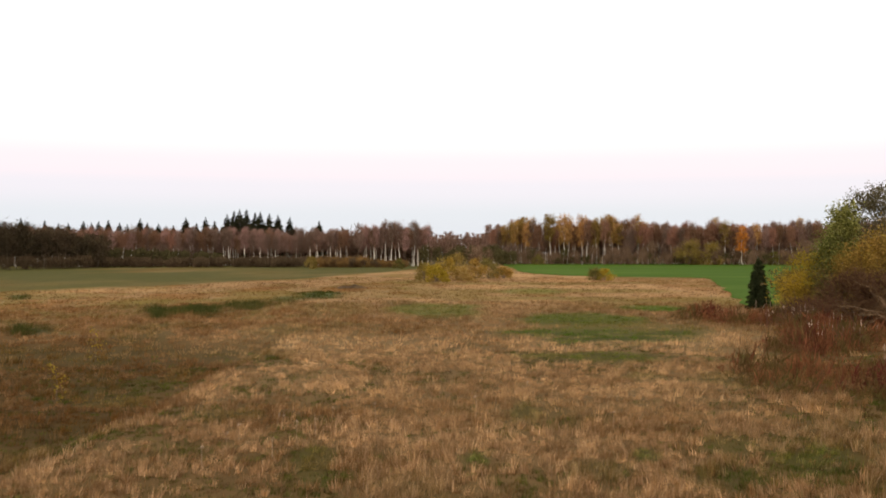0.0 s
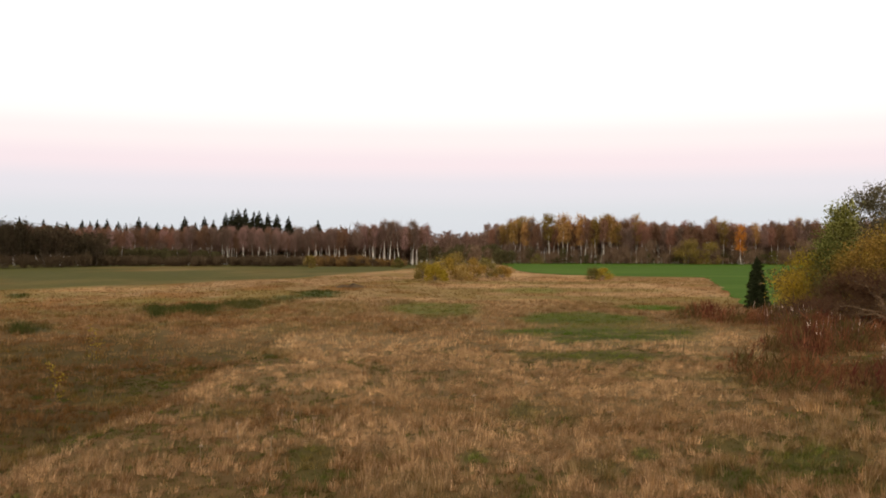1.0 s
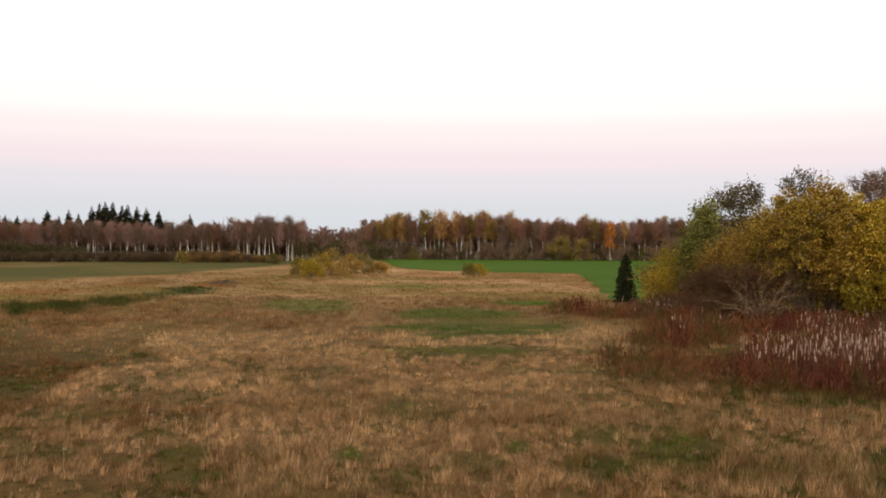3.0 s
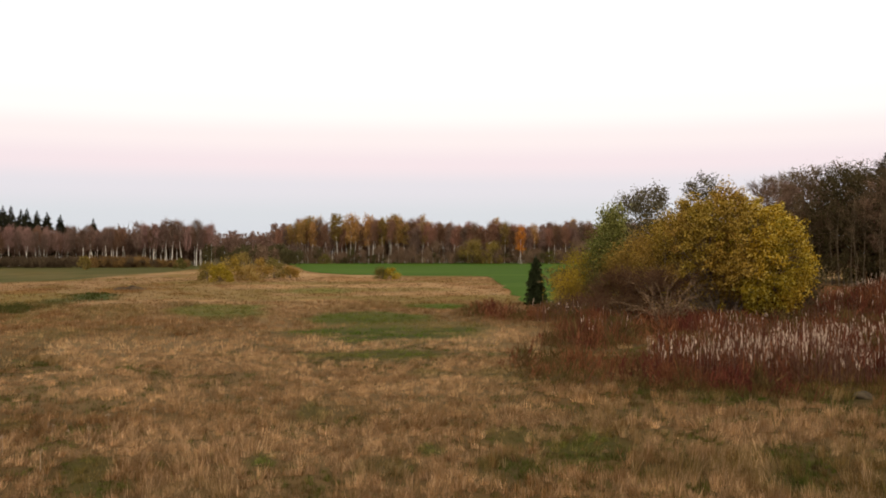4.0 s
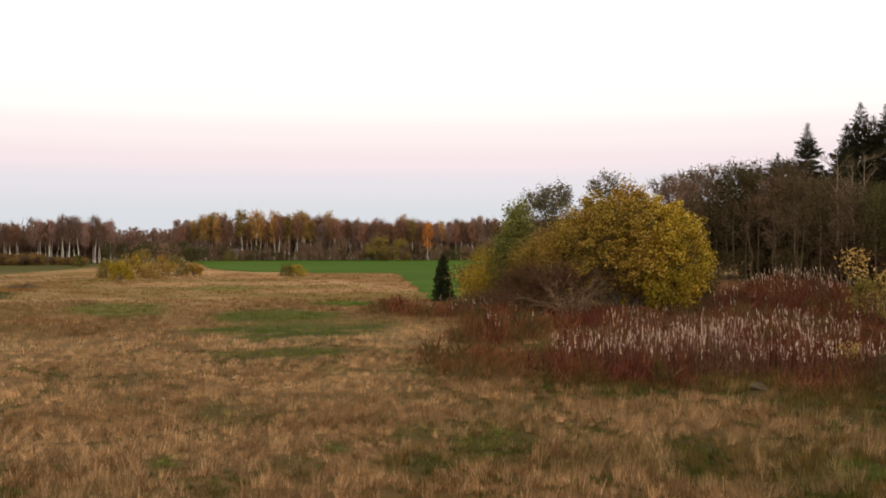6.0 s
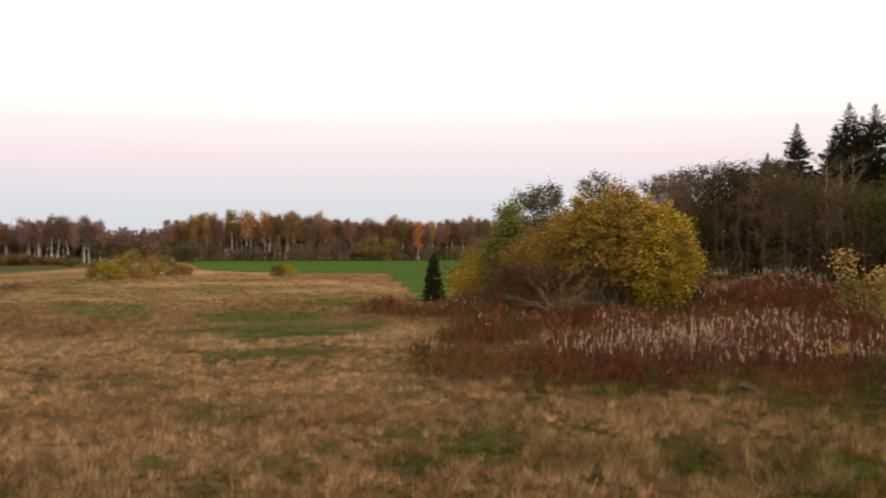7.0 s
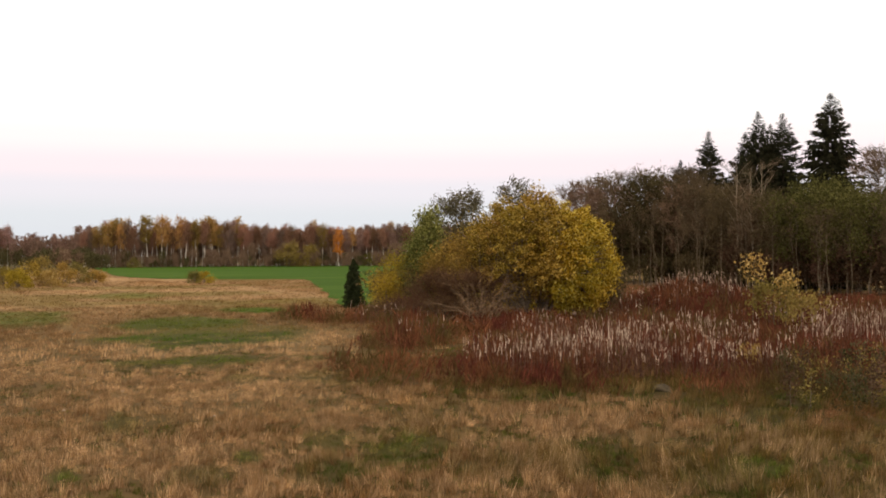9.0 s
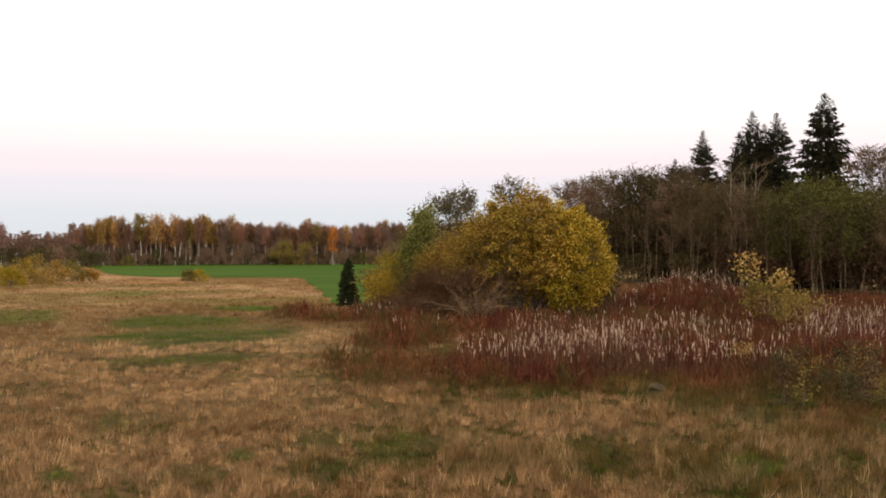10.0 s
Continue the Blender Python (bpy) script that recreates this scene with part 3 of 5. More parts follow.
# ------------------------------------------------------------------ far woods
def deciduous(g, h, base, wide, trunk_r, limbs=14, subs=3, rise=0.9, sides=4, pale_to=7):
    """Trunk and limb lines and the crown's twig points of one tree of height h."""
    tb, lb = Buf(), Buf()
    top = np.array([g.normal() * 0.03 * h, g.normal() * 0.03 * h, h])
    tr = wander(g, (0, 0, -0.2), top * np.array([1, 1, 0.96]), 8, 0.010 * h)
    tube(tb, tr[:pale_to + 1], trunk_r, trunk_r * (1 - 0.88 * pale_to / 7), sides + 1)
    if pale_to < 7:
        tube(lb, tr[pale_to:], trunk_r * (1 - 0.88 * pale_to / 7), trunk_r * 0.12, sides)
    pts, dirs = [], []
    for k in range(limbs):
        t = base + (0.97 - base) * (k + g.uniform(0, 1)) / limbs
        q = t * 7
        i = min(int(q), 6)
        o = tr[i] + (tr[i + 1] - tr[i]) * (q - i)
        az = k * 2.4 + g.normal() * 0.4
        s = (t - base) / (1 - base)
        length = wide * (0.35 + 0.65 * math.sin(math.pi * min(1, 0.22 + 0.78 * s)) ** 0.8) * g.uniform(0.75, 1.2)
        up = rise * g.uniform(0.7, 1.3) * (1 - 0.35 * s)
        d = np.array([math.cos(az), math.sin(az), up])
        d /= np.linalg.norm(d)
        e = o + d * length * math.sqrt(1 + up * up) * 0.8
        e[2] = min(e[2], h * g.uniform(0.92, 1.02))
        lp = wander(g, o, e, 5, 0.035 * length)
        tube(lb, lp if sides > 3 else lp[::2], trunk_r * 0.32 * (1 - 0.5 * s), trunk_r * 0.06, 3)
        for m in range(subs):
            u = g.uniform(0.35, 1.0)
            p0 = lp[0] + (lp[-1] - lp[0]) * u
            d2 = d + g.normal(size=3) * 0.7
            d2 /= np.linalg.norm(d2)
            p1 = p0 + d2 * length * g.uniform(0.25, 0.5)
            tube(lb, np.stack([p0, (p0 + p1) / 2 + g.normal(size=3) * 0.05, p1] if sides > 3 else [p0, p1]), trunk_r * 0.10, trunk_r * 0.03, 3)
            w = g.uniform(0, 1, 24)[:, None]
            pts.append(p0 + (p1 - p0) * w)
            dirs.append(np.repeat(d2[None], 24, 0))
        w = g.uniform(0.4, 1, 14)[:, None]
        pts.append(lp[0] + (lp[-1] - lp[0]) * w)
        dirs.append(np.repeat(d[None], 14, 0))
    return tb, lb, np.concatenate(pts), np.concatenate(dirs)


def tree_shape(seed, h, base, wide, trunk_r, n, size, slim, scatter, droop=0.0, limbs=14, subs=3, rise=0.9, single=True, follow=True, sides=4, pale_to=7, upright=0.0):
    g = np.random.default_rng(seed)
    tb, lb, p, d = deciduous(g, h, base, wide, trunk_r, limbs, subs, rise, sides, pale_to)
    k = g.integers(0, len(p), n)
    d = d * (1 - upright) + np.array((0, 0, upright))
    cb = Buf()
    leaves(cb, p[k] + g.normal(size=(n, 3)) * scatter, size, g, slim, droop, single, d[k] if follow else None)
    return tb, lb, cb


def spruce_shape(seed, h, wide, gap, per, needles, size, taper=0.85, ragged=0.2, upturn=0.10, slim=0.5):
    g = np.random.default_rng(seed)
    tb, cb = Buf(), Buf()
    tube(tb, wander(g, (0, 0, -0.2), (0, 0, h * 0.98), 6, 0.004 * h), h * 0.014 + 0.02, 0.01, 6)
    z = h * 0.03
    P, D, S = [], [], []
    while z < h * 0.985:
        s = 1 - z / h
        L = wide * s ** taper * (0.55 + 0.45 * min(1, (1 - s) * 8 + 0.4))
        m = max(4, int(per * (0.5 + 0.5 * s)))
        az0 = g.uniform(0, 6.28)
        for k in range(m):
            az = az0 + k * 6.283 / m + g.normal() * 0.2
            ln = L * g.uniform(1 - ragged * 1.6, 1 + ragged)
            tip = np.array([math.cos(az) * ln, math.sin(az) * ln, -0.22 * ln * (0.4 + s) + (0.25 if s < 0.25 else 0.0) * ln])
            q = max(3, int(needles * (0.35 + 0.65 * ln / wide)))
            t = g.uniform(0.04, 1, q)[:, None] ** 0.8
            c = np.array([0, 0, z]) + tip * t
            c[:, 2] += upturn * ln * (t[:, 0] ** 2) + g.normal(size=q) * gap * 0.15
            side = np.stack([-np.sin(az) * g.normal(size=q), np.cos(az) * g.normal(size=q), -0.5 - 0.3 * g.uniform(size=q)], 1)
            P.append(c)
            S.append(np.full(q, (0.2 + 0.8 * min(1.0, ln / (0.4 * wide))) * min(1.0, 0.45 + 3.5 * s)))
            D.append(tip[None] / (ln + 1e-6) * 0.9 + side * 0.6)
        z += gap * g.uniform(0.7, 1.3) * (0.55 + 0.6 * s)
    P, D = np.concatenate(P), np.concatenate(D)
    k = len(P)
    leaves(cb, P, size * np.concatenate(S), g, slim, 0.1, True, D)
    tipb = np.array([[0, 0, h * 0.95]] * 6) + g.normal(size=(6, 3)) * np.array([0.2, 0.2, 1.0]) * h * 0.006
    leaves(cb, tipb, h * 0.028, g, 0.2, -3.0, True, np.tile(np.array([[0, 0, 1.0]]), (6, 1)))
    return tb, cb


def plant(name, shape, mats, label, category, group=""):
    """A tree or shrub as a thing with its parts, standing at the origin."""
    root = thing(name, label, category, group)
    names = ("trunk", "branchwork", "crown") if len(shape) == 3 else ("trunk", "crown")
    for nm, b, m in zip(names, shape, mats):
        part(nm, b, m, root, smooth=nm == "trunk")
    return root


def stand(root, x, y, turn=0.0, size=1.0, sink=0.0):
    """Sets the first of a kind on the ground."""
    root.matrix_basis = Matrix.Translation((x, y, gz(x, y) - sink)) @ pose(0, 0, 0, 0, 0, turn) @ Matrix.Scale(size, 4)
    return root


def repeat(root, x, y, turn=0.0, size=1.0):
    ob = copy_thing(root, pose(x, y, gz(x, y), 0, 0, turn))
    ob.scale = (size, size, size)
    return ob


def merge(buf, shape_buf, x, y, z, turn, size, squash=1.0):
    v, f = shape_buf.arrays()
    c, s = math.cos(turn), math.sin(turn)
    w = np.stack([(v[:, 0] * c - v[:, 1] * s) * size + x, (v[:, 0] * s + v[:, 1] * c) * size + y, v[:, 2] * size * squash + z], 1)
    buf.add(w, f)


FAR = dict(n=950, size=1.15, slim=0.10, scatter=0.55, limbs=11, subs=2, sides=3, rise=1.9, upright=0.75)
rusty = [tree_shape(100 + k, 15.4, 0.40, 1.6, 0.16, pale_to=4, **FAR) for k in range(3)]
mauve = [tree_shape(110 + k, 15.4, 0.38, 1.6, 0.16, pale_to=4, **FAR) for k in range(3)]
pale_birch = [tree_shape(115 + k, 15.8, 0.40, 1.6, 0.23, pale_to=4, **FAR) for k in range(4)]
amber = [tree_shape(120 + k, 16.8, 0.40, 2.1, 0.17, 1000, 0.6, 0.42, 0.6, rise=1.7, follow=False, limbs=11, subs=2, sides=3, pale_to=4) for k in range(3)]
olive_far = [tree_shape(130 + k, 8, 0.12, 2.6, 0.12, 560, 0.6, 0.55, 0.5, follow=False, rise=1.3) for k in range(2)]
brush_far = [tree_shape(140 + k, 4, 0.05, 1.9, 0.06, 330, 1.0, 0.12, 0.4, rise=1.6, limbs=10, sides=3, upright=0.55) for k in range(2)]
behind = [tree_shape(180 + k, 16, 0.14, 2.8, 0.17, 330, 1.45, 0.23, 0.5, droop=0.3, limbs=8, subs=2, sides=3) for k in range(4)]
spruce_far = [spruce_shape(150 + k, 20, 4.0, 0.6, 8, 13, 1.7, 0.9, 0.2) for k in range(3)]


class Wood:
    """Plants the single trees of one wood from shared shapes."""

    def __init__(self, group):
        self.first, self.group = {}, group

    def tree(self, key, shapes, k, mats, name, label, x, y, size, turn):
        if (key, k) not in self.first:
            self.first[key, k] = stand(plant(name, shapes[k], mats, label, "tree", self.group), x, y, turn)
            self.first[key, k].scale = (size, size, size)
            return
        repeat(self.first[key, k], x, y, turn, size)


def far_woods():
    g = np.random.default_rng(55)
    w_right = Wood("trees at the edge of the wood beyond the field")
    for row, depth in enumerate((372, 377, 383)):
        for k in range(74):
            b = 2.7 + 25.5 * (k + g.uniform(0.0, 1.0)) / 74
            x, y = at(b, depth + g.normal() * 2)
            u, turn = g.uniform(), g.uniform(0, 360)
            yellow = (0.6, 0.5, 0.5)[row] if 3.9 < b < 11.6 else 0.06
            lift = 1.0 if 3.9 < b < 11.8 else 0.93
            if b < 3.9:
                lift = 0.86
            if u < yellow:
                w_right.tree("amber", amber, k % 3, (M_birch, M_bark, M_amber), "birch_tree", "tall birch with amber leaves and a white trunk", x, y, 1.02 * g.uniform(0.86, 1.12), turn)
            elif u < 0.6 + yellow * 0.3:
                w_right.tree("rusty", rusty, k % 3, (M_birch, M_bark, M_twig), "birch_tree", "nearly bare birch with rust-brown twigs and pale trunk", x, y, lift * g.uniform(0.84, 1.12), turn)
            else:
                w_right.tree("mauve", mauve, k % 3, (M_bark, M_bark, M_mauve), "alder_tree", "bare grey-brown alder at the wood's edge", x, y, lift * g.uniform(0.82, 1.1), turn)
    for b, d, s in ((17.25, 364, 1.0),):
        o = tree_shape(160, 14.5, 0.3, 2.3, 0.16, 700, 0.62, 0.55, 0.5, follow=False)
        stand(plant("aspen_tree", o, (M_birch, M_bark, M_orange), "glowing orange aspen before the brown wood", "tree"), *at(b, d))
    w_left = Wood("birches behind the hedge")
    for row, depth in enumerate((322, 329)):
        for k in range(86):
            b = -26.5 + 25.7 * (k + g.uniform(0.0, 1.0)) / 86
            if -5.6 < b < -5.0:
                continue
            x, y = at(b, depth + g.normal() * 2)
            turn, s = g.uniform(0, 360), g.uniform(0.76, 1.0) * (0.93 if b > -5 else 0.80)
            u = g.uniform() * (1.0 if b > -13.5 else 2.4)
            if u < 0.6:
                w_left.tree("mauve", pale_birch, k % 4, (M_birch, M_bark, M_mauve), "birch_tree", "bare silver birch with white trunk and mauve twigs", x, y, s, turn)
            elif u < 0.76:
                w_left.tree("dull", mauve, k % 3, (M_bark, M_bark, M_mauve), "alder_tree", "bare grey-stemmed alder among the birches", x, y, s, turn)
            else:
                w_left.tree("rusty", rusty, k % 3, (M_birch, M_bark, M_twig), "birch_tree", "thin birch with rusty twigs and white trunk", x, y, s, turn)
    w_spruce = Wood("spruces above the birch wood")
    for b, s in ((-12.6, 0.96), (-12.2, 0.99), (-11.9, 1.02), (-11.5, 1.05), (-11.0, 1.0), (-10.7, 1.01), (-10.2, 0.98), (-9.7, 0.97), (-9.0, 0.86), (-13.8, 0.88),
                 (-21.2, 0.93), (-19.6, 0.9), (-18.5, 0.9), (-17.4, 0.9), (-16.4, 0.88), (-15.6, 0.87), (-14.9, 0.88), (-23.6, 0.86), (-22.4, 0.86), (-20.4, 0.88), (-21.7, 0.84), (-20.0, 0.81), (-19.1, 0.83), (-18.1, 0.8), (-17.0, 0.82), (-16.0, 0.8), (-15.2, 0.79), (-14.3, 0.8), (-7.3, 0.84), (-13.3, 0.82)):
        w_spruce.tree("spruce", spruce_far, int(g.integers(0, 3)), (M_darkbark, M_needle), "spruce_tree", "dark spruce standing over the birches", *at(b, 345 + g.normal() * 4), s * (0.96 if b > -14 else 0.90) * (g.uniform(0.96, 1.04) if b > -14 else g.uniform(0.86, 1.06)), g.uniform(0, 360))
    # the depth of both woods, and the farther wood in the gap between them
    back, trunks = Buf(), Buf()
    for k in range(230):
        b, d = g.uniform(2.6, 30), 386 + g.uniform(0, 40)
        x, y = at(b, d)
        sh = behind[int(g.integers(0, 4))]
        s, t = (1.0 if 3.9 < b < 11.8 else 0.94) * g.uniform(0.85, 1.06), g.uniform(0, 6.28)
        merge(back, sh[2], x, y, 0, t, s)
        merge(trunks, sh[0], x, y, 0, t, s)
    for k in range(190):
        b, d = g.uniform(-29, -1.1), 336 + g.uniform(0, 30)
        if -5.7 < b < -4.9:
            continue
        x, y = at(b, d)
        sh = behind[int(g.integers(0, 4))]
        s, t = g.uniform(0.72, 0.86) * (1.02 if b > -5 else 0.93), g.uniform(0, 6.28)
        merge(back, sh[2], x, y, 0, t, s)
        merge(trunks, sh[0], x, y, 0, t, s)
    for k in range(130):
        b, d = g.uniform(-7, 5.5), 640 + g.uniform(0, 60)
        x, y = at(b, d)
        sh = behind[int(g.integers(0, 3))]
        merge(back, sh[2], x, y, 0, g.uniform(0, 6.28), g.uniform(0.95, 1.2) * 0.98)
    low = Buf()
    for k in range(320):
        b, d = (g.uniform(2.6, 30), 379 + g.uniform(0, 26)) if k % 2 else (g.uniform(-29, -1.2), 332 + g.uniform(0, 20))
        x, y = at(b, d)
        merge(low, brush_far[k % 4 // 2][2], x, y, -0.5, g.uniform(0, 6.28), g.uniform(1.1, 2.6))
    for k in range(60):
        x, y = at(g.uniform(-7, 6), 630 + g.uniform(0, 30))
        merge(low, brush_far[k % 2][2], x, y, 0, g.uniform(0, 6.28), g.uniform(2, 3.2))
    fill = Buf()
    for k in range(90):
        b, d = (g.uniform(2.6, 30), 370 + g.uniform(0, 12)) if k % 2 else (g.uniform(-26, -13), 321 + g.uniform(0, 9))
        x, y = at(b, d)
        merge(fill, brush_far[k % 2][2], x, y, -0.4, g.uniform(0, 6.28), g.uniform(1.0, 1.7))
    root = thing("woodland", "dense brown autumn wood, mostly bare birch and alder", "woods", kind="stuff")
    part("twig_mass", back, M_haze, root)
    part("trunk_mass", trunks, M_pale, root)
    part("low_growth", low, M_haze, root)
    part("saplings", fill, M_mauve, root, "thin bare mauve saplings")


far_woods()


def scrub():
    """Low brush: the hedge, the undergrowth below the wood, the dark thicket."""
    g = np.random.default_rng(66)
    under, hedge, green, amber_end = Buf(), Buf(), Buf(), Buf()
    for k in range(240):
        b = g.uniform(2.5, 29)
        x, y = at(b, 366 + g.normal() * 2.5)
        into = green if g.uniform() < 0.25 else under
        merge(into, brush_far[k % 2][2], x, y, -0.5, g.uniform(0, 6.28), g.uniform(0.35, 1.0) * (1.25 if b > 12 else 1.0), g.uniform(0.7, 1.7))
    for k in range(440):
        b = g.uniform(-20.5, -2.2)
        x, y = at(b, 300 + g.normal() * 2.0 - (b + 20) * 0.8)
        taper = 1.0 if b < -4 else 0.8
        if k < 70:
            b = g.uniform(-29, -20)
            x, y = at(b, 255 + (b + 27) * 4.5)
            taper = 1.1
        merge(amber_end if b > -7.6 and g.uniform() < 0.65 else hedge, brush_far[k % 2][2], x, y, -0.6, g.uniform(0, 6.28), g.uniform(0.48, 0.78) * taper)
    for k in range(60):
        b = g.uniform(-21, -13.0)
        x, y = at(b, 316 + g.normal() * 3)
        merge(green, olive_far[k % 2][2], x, y, 0, g.uniform(0, 6.28), (0.82 - 0.28 * (b + 21) / 8) * g.uniform(0.8, 1.0))
    for k in range(44):
        b = g.uniform(-1.2, 4.2)
        x, y = at(b, 330 + g.normal() * 12)
        merge(under if k % 5 == 0 else green, olive_far[k % 2][2], x, y, -0.5, g.uniform(0, 6.28), g.uniform(0.5, 0.95))
    tagged(new("undergrowth", under.mesh("undergrowth", M_under)), "brown leafless undergrowth along the foot of the wood", "brush", kind="stuff")
    tagged(new("hedge", hedge.mesh("hedge", M_hedge)), "long low dark brown hedge of bare brush", "hedge", kind="stuff")
    tagged(new("scrub", green.mesh("scrub", M_darkscrub)), "olive scrub before the far birches", "brush", kind="stuff")
    tagged(new("low_willows", amber_end.mesh("low_willows", M_ambertwig)), "low amber-olive willow scrub at the hedge's end", "brush", kind="stuff")
    # dark thicket at the end of the hedge
    t_shape = [tree_shape(170 + k, 11, 0.05, 3.6, 0.16, 1500, 0.9, 0.18, 0.6, rise=1.5, limbs=18, subs=4) for k in range(2)]
    firsts = {}
    for k in range(30):
        b = -27 + 7.6 * (k % 15 + g.uniform(0, 1)) / 15
        x, y = at(b, 262 + (b + 27) * 4.5 + (k // 15) * 6)
        s = g.uniform(0.82, 1.02) * (1.02 if b < -21.2 else 0.86)
        if k % 2 not in firsts:
            firsts[k % 2] = stand(plant("thicket_shrub", t_shape[k % 2], (M_bark, M_bark, M_darkthick), "tall dense dark brown shrub of the thicket", "shrub", "thicket shrubs"), x, y)
        else:
            repeat(firsts[k % 2], x, y, g.uniform(0, 360), s)


scrub()


def far_bushes():
    g = np.random.default_rng(77)

    def bush(name, label, b, d, h, wide, mat, n, size, seed, group="", mats=None):
        q = np.random.default_rng(seed)
        tb, lb, cb = Buf(), Buf(), Buf()
        tube(tb, wander(q, (0, 0, -0.2), (0, 0, h * 0.7), 5, 0.03 * h), 0.05, 0.02, 5)
        for k in range(16):
            a, e = q.uniform(0, 6.28), q.uniform(0.0, 1.0)
            r = wide * (1 - 0.55 * e * e) * q.uniform(0.55, 0.95)
            c = np.array((math.cos(a) * r, math.sin(a) * r, h * (0.04 + 0.80 * e)))
            if k < 3:
                c = np.array((q.normal() * wide * 0.2, q.normal() * wide * 0.2, h * 0.85))
            tube(lb, wander(q, (0, 0, h * 0.08), c, 4, 0.05), 0.03, 0.01, 3)
            m = n // 12
            v = q.normal(size=(m, 3))
            v /= np.linalg.norm(v, axis=1)[:, None]
            P = c + v * (q.uniform(0.3, 1.1, m) * wide * q.uniform(0.28, 0.46))[:, None]
            P[:, 2] = np.abs(P[:, 2])
            leaves(cb, P, size, q, 0.55, 0.1)
        sh = (tb, lb, cb)
        return stand(plant(name, sh, (M_bark, M_bark, mat), label, "bush", group), *at(b, d))
    bush("willow_bush", "small rounded yellow-green willow bush by the hedge", -7.72, 259, 3.2, 1.9, M_bushgold, 1100, 0.32, 201)
    bush("willow_bush", "small greenish bush at the hedge's end", -2.6, 262, 2.8, 1.6, M_olive, 600, 0.35, 202)
    for k, (b, d, h, w, m, lab) in enumerate((
            (-1.1, 160, 2.7, 1.9, M_bushgold, "yellow-green willow bush in the meadow"),
            (0.1, 152, 3.6, 2.6, M_oldgold, "golden yellow willow bush in the meadow"),
            (-0.4, 148, 2.4, 2.0, M_yolive, "low yellow-olive willow bush"),
            (0.8, 157, 4.3, 2.3, M_bushgold, "tallest yellow-green bush of the clump"),
            (1.9, 159, 3.3, 2.4, M_bronze, "bronze-leaved bush of the meadow clump"),
            (2.7, 162, 3.3, 2.2, M_olive, "olive bush at the clump's edge"),
            (3.6, 165, 1.7, 2.2, M_bronze, "low bronze-brown bush beside the willows"),
            (1.2, 151, 2.2, 2.0, M_gold, "low golden bush in the clump"))):
        bush("willow_bush", lab, b, d, h, w, m, 1400, 0.24, 210 + k, "bushes in the middle of the meadow")
    bush("willow_bush", "small round olive bush in dry grass", 9.0, 158, 1.8, 1.7, M_olive, 1000, 0.2, 230)
    bush("willow_bush", "small yellow-olive bush in dry grass", 9.5, 158, 1.8, 1.6, M_yolive, 1000, 0.2, 231)
    # bushes along the foot of the wood beyond the field
    bush("round_bush", "large round olive-yellow bush before the wood", 14.3, 360, 8.6, 5.0, M_bushgold, 2200, 0.5, 232)
    bush("round_bush", "olive-yellow bush before the wood", 15.5, 361, 8.0, 4.4, M_bushgold, 1800, 0.5, 233)
    bush("round_bush", "low olive bush under the birches", 5.6, 362, 3.6, 2.6, M_olive, 500, 0.5, 234)
    bush("round_bush", "small yellow bush at the edge of the wood", 18.9, 363, 5.0, 2.4, M_olive, 500, 0.5, 235)


far_bushes()


def soil_mound():
    """A low lumpy heap of old clods."""
    bm = bmesh.new()
    bmesh.ops.create_grid(bm, x_segments=26, y_segments=26, size=1.0)
    for v in bm.verts:
        r = math.hypot(v.co.x, v.co.y)
        n = noise.noise(v.co * 2.2) * 0.5 + noise.noise(v.co * 5.5) * 0.3
        v.co = Vector((v.co.x * 2.6, v.co.y * 2.2, 0.6 * max(0.0, 1 - r ** 1.6) * (0.75 + n) - 0.12))
    me = bpy.data.meshes.new("soil_mound")
    bm.to_mesh(me)
    bm.free()
    me.materials.append(M_soil)
    x, y = at(-5.35, 122.0)
    ob = tagged(new("soil_mound", me), "low lumpy heap of dark brown soil in the meadow", "heap")
    ob.matrix_basis = pose(x, y, gz(x, y), 0, 0, 15)


soil_mound()

